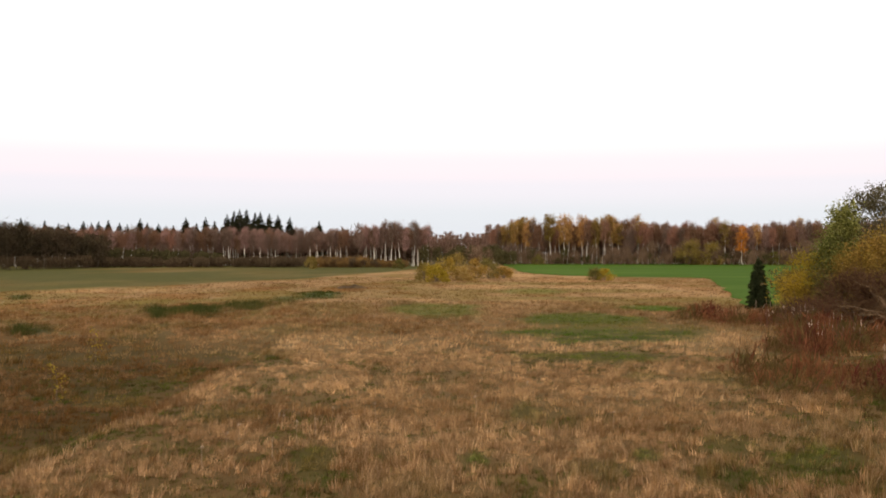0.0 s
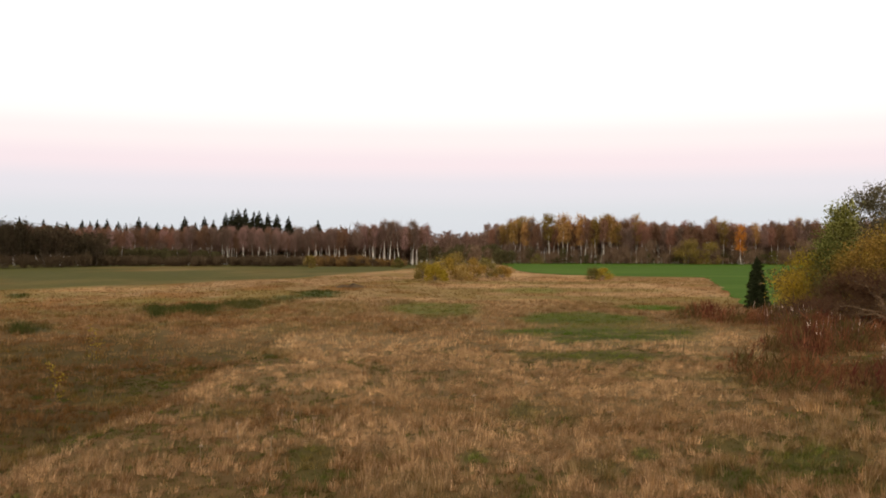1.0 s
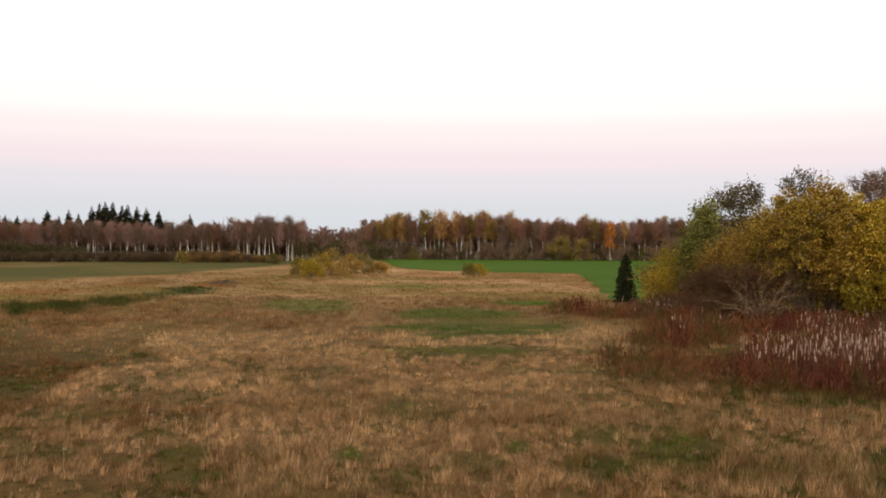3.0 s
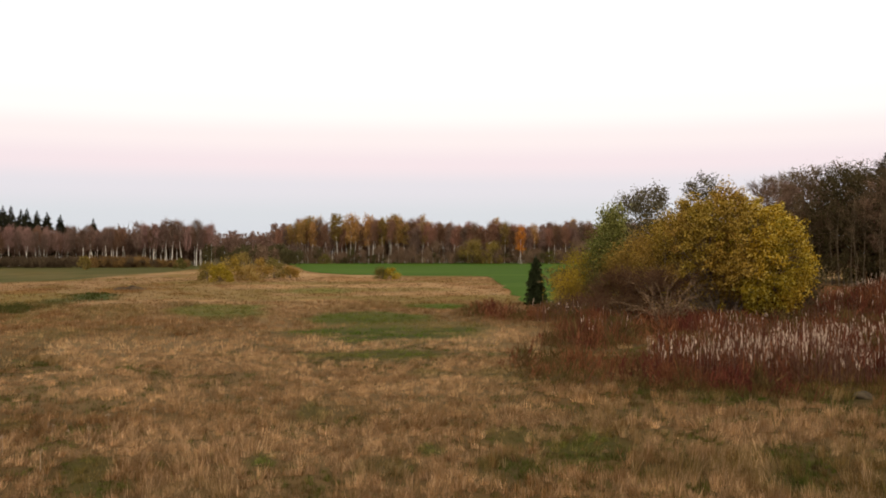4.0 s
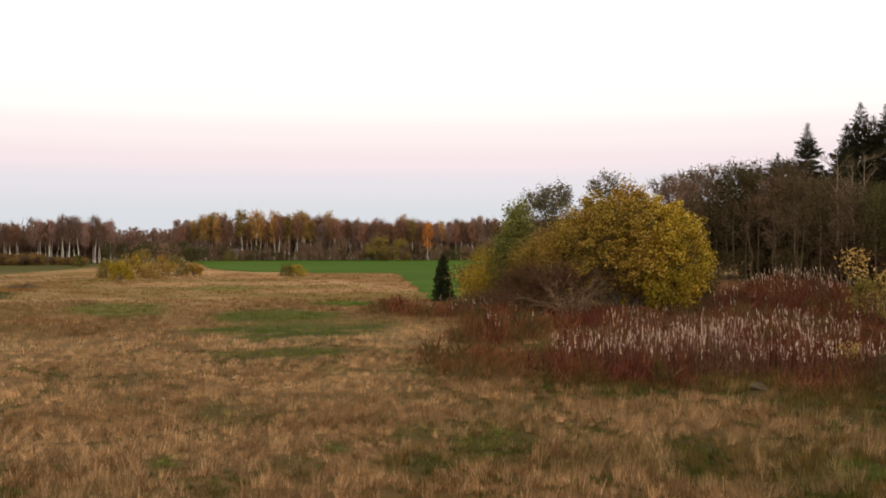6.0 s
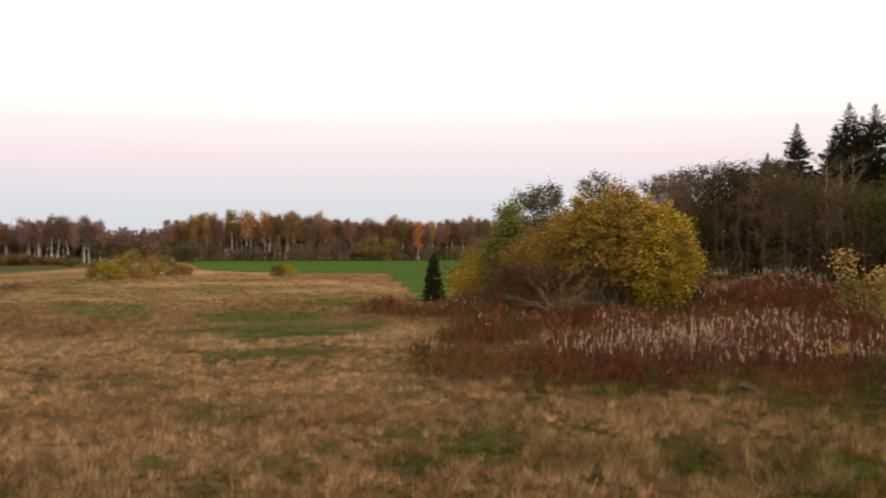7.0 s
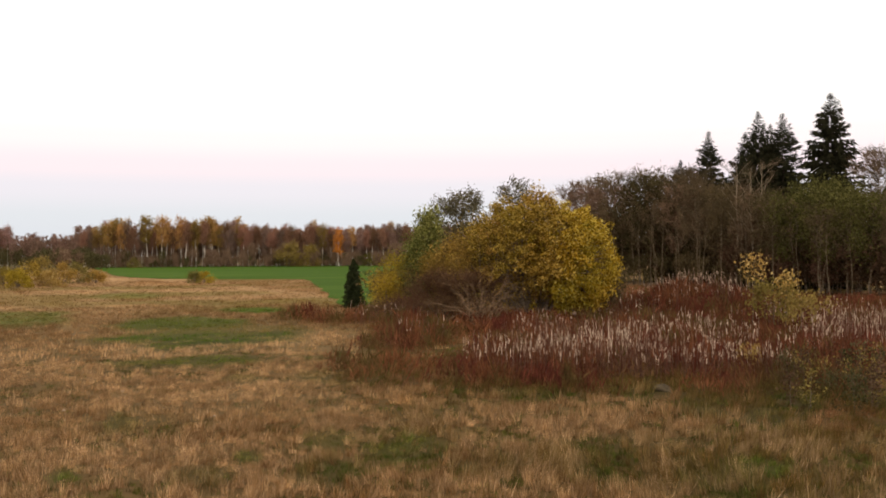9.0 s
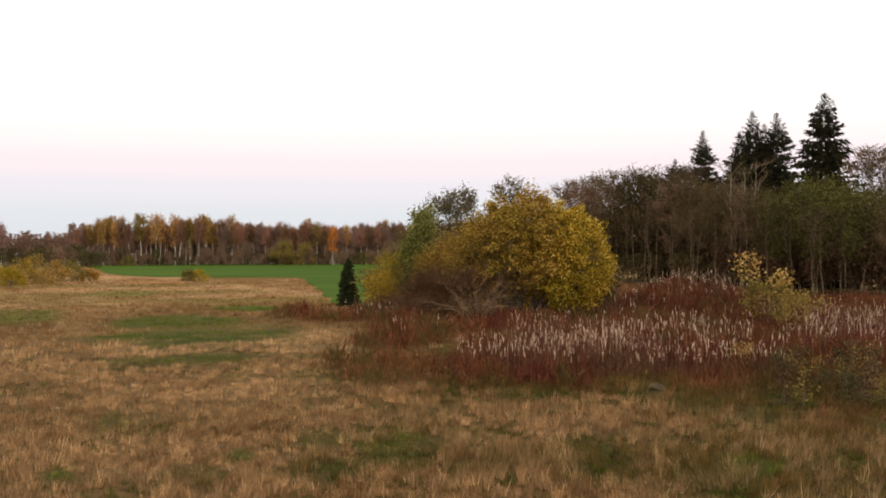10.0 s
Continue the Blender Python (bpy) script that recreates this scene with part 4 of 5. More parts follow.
# ------------------------------------------------------------------ willow and its neighbours
def yellow_willow():
    """A many-stemmed dome of two lobes; the foliage sits in small sprays with dark gaps between them."""
    g = np.random.default_rng(301)
    x0, y0 = at(29.0, 65.5)
    root = thing("goat_willow", "broad round goat willow, golden yellow autumn leaves", "tree")
    root.matrix_basis = Matrix.Translation((x0, y0, gz(x0, y0)))
    right = np.array(at(29.0 + 90, 1.0) + (0,))
    away = np.array(at(29.0, 1.0) + (0,))
    up = np.array((0, 0, 1.0))
    domes = ((right * -0.5 + up * 4.5, 4.2, 4.0, 4.05), (right * 1.9 + up * 3.9, 3.15, 3.5, 3.85))
    sprays = []
    tries = 0
    while len(sprays) < 420 and tries < 20000:
        tries += 1
        o, rx, ry, rz = domes[0 if g.uniform() < 0.6 else 1]
        v = g.normal(size=3)
        v /= np.linalg.norm(v)
        q = g.uniform(0.62, 1.0) ** 0.6 + 0.05 * g.normal()
        c = o + q * (right * rx * v[0] + away * ry * v[1] + up * rz * v[2])
        side, z = float(c @ right), float(c[2])
        if z < 0.8 or (side < 1.2 and z < 2.9 - 0.75 * side and g.uniform() < 0.9):
            continue
        if all(np.linalg.norm(c - e[0]) > 0.52 for e in sprays):
            sprays.append((c, v, g.uniform(0.3, 0.62)))
    heart = up * 3.8
    centres = [sprays[int(q)][0] for q in g.choice(len(sprays), 46, replace=False)]
    lobes = [Buf() for q in centres]
    limbs = Buf()
    trunks = []
    for k in range(8):
        a = k * 0.8 + g.uniform(0, 0.5)
        e = right * (0.4 + 2.6 * math.cos(a)) + away * 2.2 * math.sin(a) + up * g.uniform(3.2, 5.4)
        tb = Buf()
        tube(tb, wander(g, (0.15 * math.cos(a), 0.15 * math.sin(a), -0.2), e, 6, 0.14), 0.15, 0.06, 6)
        trunks.append(e)
        part("stem", tb, M_bark, root, smooth=True)
    for k, (c, v, r) in enumerate(sprays):
        e = min(trunks, key=lambda q: float(np.linalg.norm(q - c)))
        tube(limbs, wander(g, e * 0.85, c, 4, 0.08), 0.04, 0.012, 3)
        out = (c - heart) / np.linalg.norm(c - heart)
        side = float(c @ right)
        n = int(330 * r * (0.65 if side < -3.0 else 1.0))
        # a spray arches outward and hangs at its tips
        t = g.uniform(0, 1, n)
        d = g.normal(size=(n, 3))
        d /= np.linalg.norm(d, axis=1)[:, None]
        P = c + out * (r * 1.3 * (t - 0.4))[:, None] + d * (r * (0.35 + 0.55 * t))[:, None] * np.array((1, 1, 0.8))
        P[:, 2] -= 0.35 * r * t * t
        P += g.normal(size=(n, 3)) * 0.06
        near = min(range(len(centres)), key=lambda q: float(np.linalg.norm(centres[q] - c)))
        leaves(lobes[near], P[P[:, 2] > 0.3], 0.165, g, 0.5, 0.35)
    # inner leaves get the darker bronze: the crown's inner shade as leaf colour
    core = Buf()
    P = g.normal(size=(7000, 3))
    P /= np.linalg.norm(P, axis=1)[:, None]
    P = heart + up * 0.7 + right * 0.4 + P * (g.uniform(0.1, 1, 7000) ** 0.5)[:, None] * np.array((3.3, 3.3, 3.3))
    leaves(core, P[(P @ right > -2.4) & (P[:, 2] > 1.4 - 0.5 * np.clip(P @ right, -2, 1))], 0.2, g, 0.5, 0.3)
    # bare twigs under the open side of the crown
    for k in range(170):
        b = right * g.uniform(-4.4, 1.0) + away * g.uniform(-2.6, 1.5)
        e = b * 1.05 + up * g.uniform(1.6, 4.2) + g.normal(size=3) * 0.3
        tube(limbs, wander(g, b * 0.35 + up * g.uniform(0.2, 1.2), e, 4, 0.12), 0.018, 0.006, 3)
    part("branchwork", limbs, M_bark, root)
    part("inner_foliage", core, M_bronze, root, "inner foliage, crown shade put into its bronze-olive colour")
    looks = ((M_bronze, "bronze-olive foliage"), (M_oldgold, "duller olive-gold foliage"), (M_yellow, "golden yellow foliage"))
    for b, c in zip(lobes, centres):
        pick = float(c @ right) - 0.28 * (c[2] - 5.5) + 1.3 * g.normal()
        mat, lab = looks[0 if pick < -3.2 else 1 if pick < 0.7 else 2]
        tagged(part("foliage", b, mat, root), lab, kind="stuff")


yellow_willow()


def twig_shrub(name, label, b, d, h, wide, mat, n, size, slim, seed, bark=None, follow=True, scatter=0.25, limbs=22, rise=1.3, single=True, base=0.05, tr=0.05, group="", category="shrub", subs=4):
    sh = tree_shape(seed, h, base, wide, tr, n, size, slim, scatter, limbs=limbs, subs=subs, rise=rise, single=single, follow=follow, sides=5)
    return stand(plant(name, sh, (bark or M_bark, bark or M_bark, mat), label, category, group), *at(b, d))


twig_shrub("leafless_shrub", "dense leafless red-brown shrub under the willow", 24.9, 64.0, 2.9, 2.4, M_hazel, 5200, 0.5, 0.045, 310)
twig_shrub("leafless_shrub", "leafless brown shrub beside the willow", 22.9, 65.0, 2.8, 2.0, M_hazel, 5600, 0.45, 0.045, 311)
for k, (b, d, h, w) in enumerate(((21.6, 64.5, 1.2, 1.5), (23.4, 63.2, 1.4, 1.6), (20.3, 66.0, 1.1, 1.4))):
    twig_shrub("leafless_shrub", "low brown twiggy shrub at the willow's foot", b, d, h, w, M_hazel, 2200, 0.34, 0.05, 370 + k, limbs=16, group="low shrubs at the willow's foot")
for k, (b, d, h, w) in enumerate(((25.4, 65.0, 6.4, 2.3), (24.1, 65.5, 5.4, 2.0), (26.6, 65.0, 6.9, 2.0), (23.0, 66.0, 4.2, 1.6))):
    twig_shrub("bronze_willow", "thinning willow bush with %s leaves" % ("olive-gold" if b > 25 else "bronze-olive"), b, d, h, w, M_oldgold if b > 25 else M_bronze, 5200, 0.14, 0.5, 360 + k, None, False, 0.34, 20, 1.5, False, 0.1, 0.06, "bronze willows beside the yellow one")
twig_shrub("green_willow", "slim grey-green willow still in leaf", 22.5, 68.5, 7.7, 1.25, M_sage, 9000, 0.15, 0.55, 314, follow=False, scatter=0.32, rise=1.6, single=False, base=0.12, tr=0.09, category="tree")
twig_shrub("green_willow", "lower green willow leaning from the clump", 21.7, 67.5, 5.4, 1.2, M_sage, 6000, 0.15, 0.5, 315, follow=False, scatter=0.32, rise=1.6, single=False, base=0.1, tr=0.07, category="tree")
twig_shrub("yellowing_bush", "thin yellow-olive bush at the clump's edge", 20.9, 68.0, 4.2, 1.5, M_yolive, 4200, 0.11, 0.5, 316, follow=False, scatter=0.35, rise=1.4, single=False)
twig_shrub("yellowing_bush", "low yellow bush behind the small spruce", 20.0, 67.5, 2.8, 1.5, M_yolive, 3800, 0.11, 0.5, 317, follow=False, scatter=0.35, rise=1.2, single=False)
twig_shrub("grey_willow", "taller grey-leaved willow behind the yellow one", 24.7, 75.0, 9.7, 2.2, M_ash, 5000, 0.17, 0.5, 318, follow=False, limbs=30, scatter=0.2, rise=1.2, single=False, base=0.35, tr=0.1, category="tree")
twig_shrub("grey_willow", "open grey willow top above the yellow crown", 27.2, 77.0, 10.4, 2.3, M_ash, 5000, 0.17, 0.5, 319, follow=False, limbs=30, scatter=0.2, rise=1.2, single=False, base=0.35, tr=0.1, category="tree")
twig_shrub("grey_willow", "slender grey-green willow of the clump", 23.3, 73.0, 9.0, 1.8, M_ash, 4000, 0.17, 0.5, 320, follow=False, limbs=30, scatter=0.2, rise=1.2, single=False, base=0.3, tr=0.1, category="tree")


for k, (b, d, h, w) in enumerate(((22.0, 71.0, 4.2, 2.4), (24.0, 70.5, 5.0, 2.6), (26.2, 70.5, 5.2, 2.8), (28.6, 71.0, 5.0, 2.8), (31.0, 71.5, 4.6, 2.8), (20.4, 72.5, 2.6, 1.8), (32.6, 70.0, 3.6, 2.0))):
    twig_shrub("dense_shrub", "dense dark olive shrub behind the willow", b, d, h, w, M_greyleaf, 3200, 0.25, 0.55, 350 + k, None, False, 0.42, 20, 1.2, False, 0.03, 0.06, "shrubs behind the willow")


def dead_stems():
    """A fan of bare pale stems at the willow's foot."""
    g = np.random.default_rng(331)
    root = thing("dead_bush", "fan of bare arching brown dead stems at the willow's foot", "bush")
    x, y = at(25.75, 60.8)
    root.matrix_basis = Matrix.Translation((x, y, gz(x, y)))
    r = np.array(at(25.75 + 90, 1.0) + (0,))
    a = np.array(at(25.75, 1.0) + (0,))
    for k in range(38):
        th = -1.5 + 3.0 * (k + g.uniform()) / 38
        L = g.uniform(1.2, 4.0) * (1.0 if th < 0.7 else 0.75)
        e = r * math.sin(th) * L * 1.05 + a * g.uniform(-1.3, 1.0) + np.array((0, 0, math.cos(th) * L * 0.85 + g.uniform(0.1, 0.6)))
        b = Buf()
        p = wander(g, r * g.normal() * 0.45 + a * g.normal() * 0.4, e, 7, 0.15)
        p[:, 2] += g.uniform(0.3, 0.9) * np.sin(np.linspace(0, math.pi, 7)) * abs(math.sin(th))
        thick = g.uniform(0.02, 0.05)
        tube(b, p, thick, 0.010, 4)
        for q in range(6):
            i = int(g.integers(1, 6))
            f = p[i] + (e - p[0]) * g.uniform(0.1, 0.3) + g.normal(size=3) * 0.3
            tube(b, wander(g, p[i], f, 3, 0.05), thick * 0.35, 0.005, 3)
        part("stem", b, M_deadstem, root)


dead_stems()


def broken_stump():
    """A short leaning stump, red-barked, its torn top pale and splintered."""
    g = np.random.default_rng(337)
    root = thing("broken_stump", "short broken red-brown stump with pale torn wood", "stump")
    x, y = at(25.8, 59.6)
    root.matrix_basis = pose(x, y, gz(x, y), 0, 0, -25.8)
    body, torn = Buf(), Buf()
    tube(body, wander(g, (-0.35, 0, -0.1), (0.42, 0, 0.52), 6, 0.02), 0.17, 0.13, 9)
    tube(body, wander(g, (0.5, 0.1, -0.1), (-0.1, 0, 0.42), 5, 0.02), 0.12, 0.09, 8)
    for k in range(14):
        p = np.array((0.40 + g.normal() * 0.06, g.normal() * 0.06, 0.46))
        tube(torn, np.stack([p, p + np.array((g.normal() * 0.04 + 0.05, g.normal() * 0.04, g.uniform(0.08, 0.26)))]), 0.035, 0.006, 4)
    part("trunk", body, M_redbark, root, smooth=True)
    part("splinters", torn, M_fluff, root, "pale torn wood")


broken_stump()


def small_spruce():
    sh = spruce_shape(341, 4.2, 1.0, 0.13, 13, 44, 0.2, 0.72, 0.18)
    x, y = at(18.07, 80.0)
    stand(plant("young_spruce", sh, (M_darkbark, M_youngneedle), "young dark green spruce alone at the field's edge", "tree"), x, y)


small_spruce()

# ------------------------------------------------------------------ thicket and tall spruces
def thicket():
    g = np.random.default_rng(401)
    tall = [tree_shape(410 + k, 14, 0.30, 2.9, 0.11, 3600, 0.27, 0.45, 0.55, follow=False, limbs=20, subs=3, rise=1.3) for k in range(3)]
    bare = [tree_shape(420 + k, 14, 0.3, 2.6, 0.12, 2200, 0.8, 0.08, 0.3, limbs=20, subs=3, rise=1.2) for k in range(2)]
    lower = [tree_shape(430 + k, 7, 0.06, 2.6, 0.07, 1050, 0.44, 0.42, 0.55, follow=False, limbs=12, subs=2, rise=1.4, sides=3) for k in range(2)]
    leafy = [tree_shape(440 + k, 11, 0.28, 3.0, 0.12, 4600, 0.26, 0.5, 0.55, follow=False, limbs=22, subs=4, rise=1.3) for k in range(2)]
    wood = Wood("trees of the thicket behind the mound")
    kinds = {"tall": (tall, (M_pale, M_pale, M_greyleaf), "alder_tree", "slim grey-green alder with thin pale stem"),
             "bare": (bare, (M_pale, M_pale, M_thick), "alder_tree", "almost bare alder with pale grey stem"),
             "grey": (bare, (M_pale, M_pale, M_greytwig), "alder_tree", "bare mauve-grey alder of the thicket"),
             "lower": (lower, (M_bark, M_bark, M_greyleaf), "alder_bush", "dark grey-green bush in the thicket"),
             "brown": (lower, (M_bark, M_bark, M_brush), "alder_bush", "dark brown bush in the thicket"),
             "leafy": (leafy, (M_pale, M_pale, M_oliveleaf), "alder_tree", "leafy green alder in the thicket")}

    def put(kind, b, d, s):
        shapes, mats, name, label = kinds[kind]
        x, y = at(b, d)
        wood.tree(kind, shapes, int(g.integers(0, len(shapes))), mats, name, label, x, y, s, g.uniform(0, 360))
    for k in range(52):
        b = 30.5 + 22.0 * (k + g.uniform(0.1, 0.9)) / 52
        row = k % 3
        d = np.interp(b, (30, 36, 42, 48, 54), (150, 138, 118, 100, 90)) + row * 6
        top = np.interp(b, (30, 33, 36, 38.2, 39.6, 41, 43, 45, 48, 54), (14.5, 15.2, 15.6, 15.3, 12.8, 11.8, 11.4, 10.8, 9.8, 9.0)) + row * 0.5
        kind = "leafy" if 43.2 < b < 47.5 and row < 2 else ("bare" if g.uniform() < (0.75 if 37.5 < b < 42 else 0.3) else "grey" if b < 35 and g.uniform() < 0.6 else "tall")
        put(kind, b, d, top / (11 if kind == "leafy" else 14) * g.uniform(0.9, 1.06))
    for k in range(56):
        b = 31 + 21.5 * (k + g.uniform(0.1, 0.9)) / 56
        d = np.interp(b, (30, 36, 42, 48, 54), (147, 135, 115, 97, 87)) - (k % 2) * 3 + g.normal()
        put("lower" if k % 3 else "brown", b, d + 8 + (k % 4) * 3, g.uniform(0.8, 1.25) * (1.0 + 0.22 * (k % 4)) * float(np.interp(b, (38, 44), (0.9, 0.55))))
    for k in range(34):
        b = 32 + 21 * (k + g.uniform(0.1, 0.9)) / 34
        put("brown" if k % 2 else "lower", b, np.interp(b, (30, 36, 42, 48, 54), (172, 160, 140, 122, 112)), g.uniform(1.2, 1.7) * float(np.interp(b, (36, 44), (0.95, 0.5))))
    for k in range(14):
        b = 31 + 10 * (k + g.uniform(0.1, 0.9)) / 14
        put("lower", b, np.interp(b, (30, 36, 42), (149, 136, 117)) + g.normal(), g.uniform(0.3, 0.6))
    for k in range(34):
        b = 39.5 + 13.5 * (k + g.uniform(0.1, 0.9)) / 34
        put("brown", b, np.interp(b, (36, 42, 48, 54), (138, 118, 100, 90)) + g.uniform(0, 5), g.uniform(0.45, 0.85))
    # bare tops beside the tall spruce, and the pale forked tree
    put("bare", 47.5, 118, 1.14)
    put("bare", 48.3, 120, 1.16)
    put("bare", 49.4, 119, 1.1)
    for k, (b, d, h) in enumerate(((40.3, 126, 16.4), (40.9, 124, 15.6), (41.7, 126, 16.2))):
        sh = tree_shape(445 + k, h, 0.42, 2.6, 0.17, 500, 0.6, 0.06, 0.2, limbs=12, subs=4, rise=1.5, sides=5)
        stand(plant("dead_alder", sh, (M_forked, M_forked, M_thick), "bare pale forked tree before the dark spruces", "tree", "forked bare trees"), *at(b, d), 70.0 * k)
    for k, (b, d, h) in enumerate(((33.6, 142, 12.6), (36.2, 134, 13.6), (38.2, 128, 13.0), (34.9, 138, 11.5), (43.6, 111, 10.4), (46.3, 103, 8.8), (39.4, 124, 11.8), (44.9, 107, 9.4)) + tuple((float(b), float(np.interp(b, (30, 36, 42, 48, 54), (146, 134, 114, 96, 86))), float(np.interp(b, (30, 42, 48, 54), (12.6, 11.0, 8.2, 7.6)) * g.uniform(0.8, 1.1))) for b in g.uniform(32, 51, 16))):
        sh = tree_shape(470 + k, h, 0.45, 1.7, 0.062, 260, 0.5, 0.06, 0.2, limbs=9, subs=3, rise=1.6, sides=4)
        stand(plant("dead_alder", sh, (M_pale, M_pale, M_thick), "slender leafless alder with a pale stem", "tree", "forked bare trees"), *at(b, d), 47.0 * k)
    big = [spruce_shape(455 + k, 23, (6.4, 6.2, 6.0)[k], 0.42, 11, 66, 0.6, (0.88, 0.86, 0.76)[k], 0.30, 0.16, 0.4) for k in range(3)]
    sp = Wood("tall spruces over the thicket")
    for k, (b, d, h) in enumerate(((45.25, 128, 24.5), (42.75, 138, 23.7), (41.45, 138, 24.0), (42.1, 141, 22.6), (40.75, 141, 21.6), (38.75, 146, 22.6), (37.2, 152, 19.0))):
        sp.tree("spruce", big, 2 if k == 0 else k % 2, (M_darkbark, M_needle), "spruce_tree", "tall ragged dark spruce rising over the thicket", *at(b, d), h / 23, g.uniform(0, 360))


thicket()

# ------------------------------------------------------------------ saplings, stones and small things
def saplings():
    g = np.random.default_rng(501)
    for k, (b, d, h, base, wide, n, lab) in enumerate((
            (41.1, 57.0, 4.35, 0.55, 0.8, 260, "thin sapling with a tuft of golden leaves"),
            (42.9, 56.0, 3.4, 0.3, 0.9, 380, "golden-leaved sapling among dead forbs"),
            (43.7, 55.0, 2.1, 0.05, 1.35, 900, "low yellow-green bush beside the sapling"),
            (42.2, 56.5, 2.7, 0.05, 1.5, 1300, "low olive bush beside the sapling"))):
        twig_shrub("sapling", lab, b, d, h, wide, (M_gold, M_gold, M_bushgold, M_bushgold)[k], n, 0.16, 0.6, 510 + k, M_pale, False, 0.2, 12, 1.3, False, base, 0.03, "golden saplings", "sapling", 3)
    sites = [(-19.75, 47.0, 1.7), (-21.8, 35.0, 1.3)] + [(42.4 + 6.8 * g.uniform() ** 0.8, g.uniform(28.5, 37.5), g.uniform(0.6, 1.4)) for k in range(30)]
    for k, (b, d, h) in enumerate(sites):
        twig_shrub("birch_seedling", "small seedling with a few yellow leaves", b, d, h, 0.32, M_yolive if k < 2 else (M_darkscrub, M_bushgold, M_brush)[k % 3], 90 if k < 2 else (240, 110, 160)[k % 3], 0.09, 0.6, 530 + k, M_bark, False, 0.1, 8, 1.3, False, 0.12, 0.012, "seedlings in the meadow", "sapling", 2)
    twig_shrub("low_bush", "low amber bush among dead willowherb", 40.9, 38.6, 0.85, 0.6, M_gold, 420, 0.1, 0.5, 560, M_bark, False, 0.12, 10, 1.2, False, 0.05, 0.015, "", "bush", 2)


saplings()


def stone(name, label, b, d, sx, sy, sz, seed, mat=M_stone):
    g = np.random.default_rng(seed)
    bm = bmesh.new()
    bmesh.ops.create_icosphere(bm, subdivisions=3, radius=1.0)
    for v in bm.verts:
        n = noise.noise(v.co * 1.3 + Vector((seed, 0, 0))) * 0.25 + noise.noise(v.co * 3.5) * 0.08
        v.co = Vector((v.co.x * sx, v.co.y * sy, v.co.z * sz)) * (1 + n)
    me = bpy.data.meshes.new(name)
    bm.to_mesh(me)
    bm.free()
    for q in me.polygons:
        q.use_smooth = True
    me.materials.append(mat)
    x, y = at(b, d)
    ob = tagged(new(name, me), label, "stone")
    ob.matrix_basis = pose(x, y, gz(x, y) + sz * 0.15, 0, 0, float(g.uniform(0, 360)))


stone("fieldstone", "pale flat fieldstone among dead willowherb", 41.6, 43.0, 0.40, 0.3, 0.30, 1, M_palestone)
stone("fieldstone", "grey fieldstone half sunk in the grass", 36.1, 31.6, 0.36, 0.26, 0.20, 2)


# ------------------------------------------------------------------ dead forbs and willowherb
def scatter(g, n, fn, b0, b1, d0, d1):
    """n places in a sector, kept by the weight fn."""
    b = np.radians(g.uniform(b0, b1, n))
    d = np.sqrt(g.uniform(d0 * d0, d1 * d1, n))
    x, y = d * np.sin(b), d * np.cos(b)
    keep = (g.uniform(size=n) < fn(x, y)) & (blot(x, y, 41.6, 41.6, 0.42, 1.5, 0.0) < 0.5) & (blot(x, y, 36.1, 30.6, 0.38, 1.1, 0.0) < 0.5)
    return x[keep], y[keep]


def fluff_weight(x, y):
    """Where willowherb stands thick: the band before the willow, the mound's crest and slope."""
    far = ((32.0, 49.0, 4.0, 5.5, 0.55), (37.5, 49.0, 4.0, 5.0, 0.5), (37.9, 64.5, 3.8, 3.4, 0.9), (35.2, 62.0, 2.6, 4.0, 0.4), (19.8, 62.0, 2.4, 3.0, 0.4), (22.5, 52.0, 2.0, 3.0, 0.15), (45.5, 62.0, 5.0, 6.0, 0.6), (49.5, 58.0, 5.0, 7.0, 0.6))
    return np.maximum(spots(x, y, FLUFF_SPOTS), spots(x, y, far))


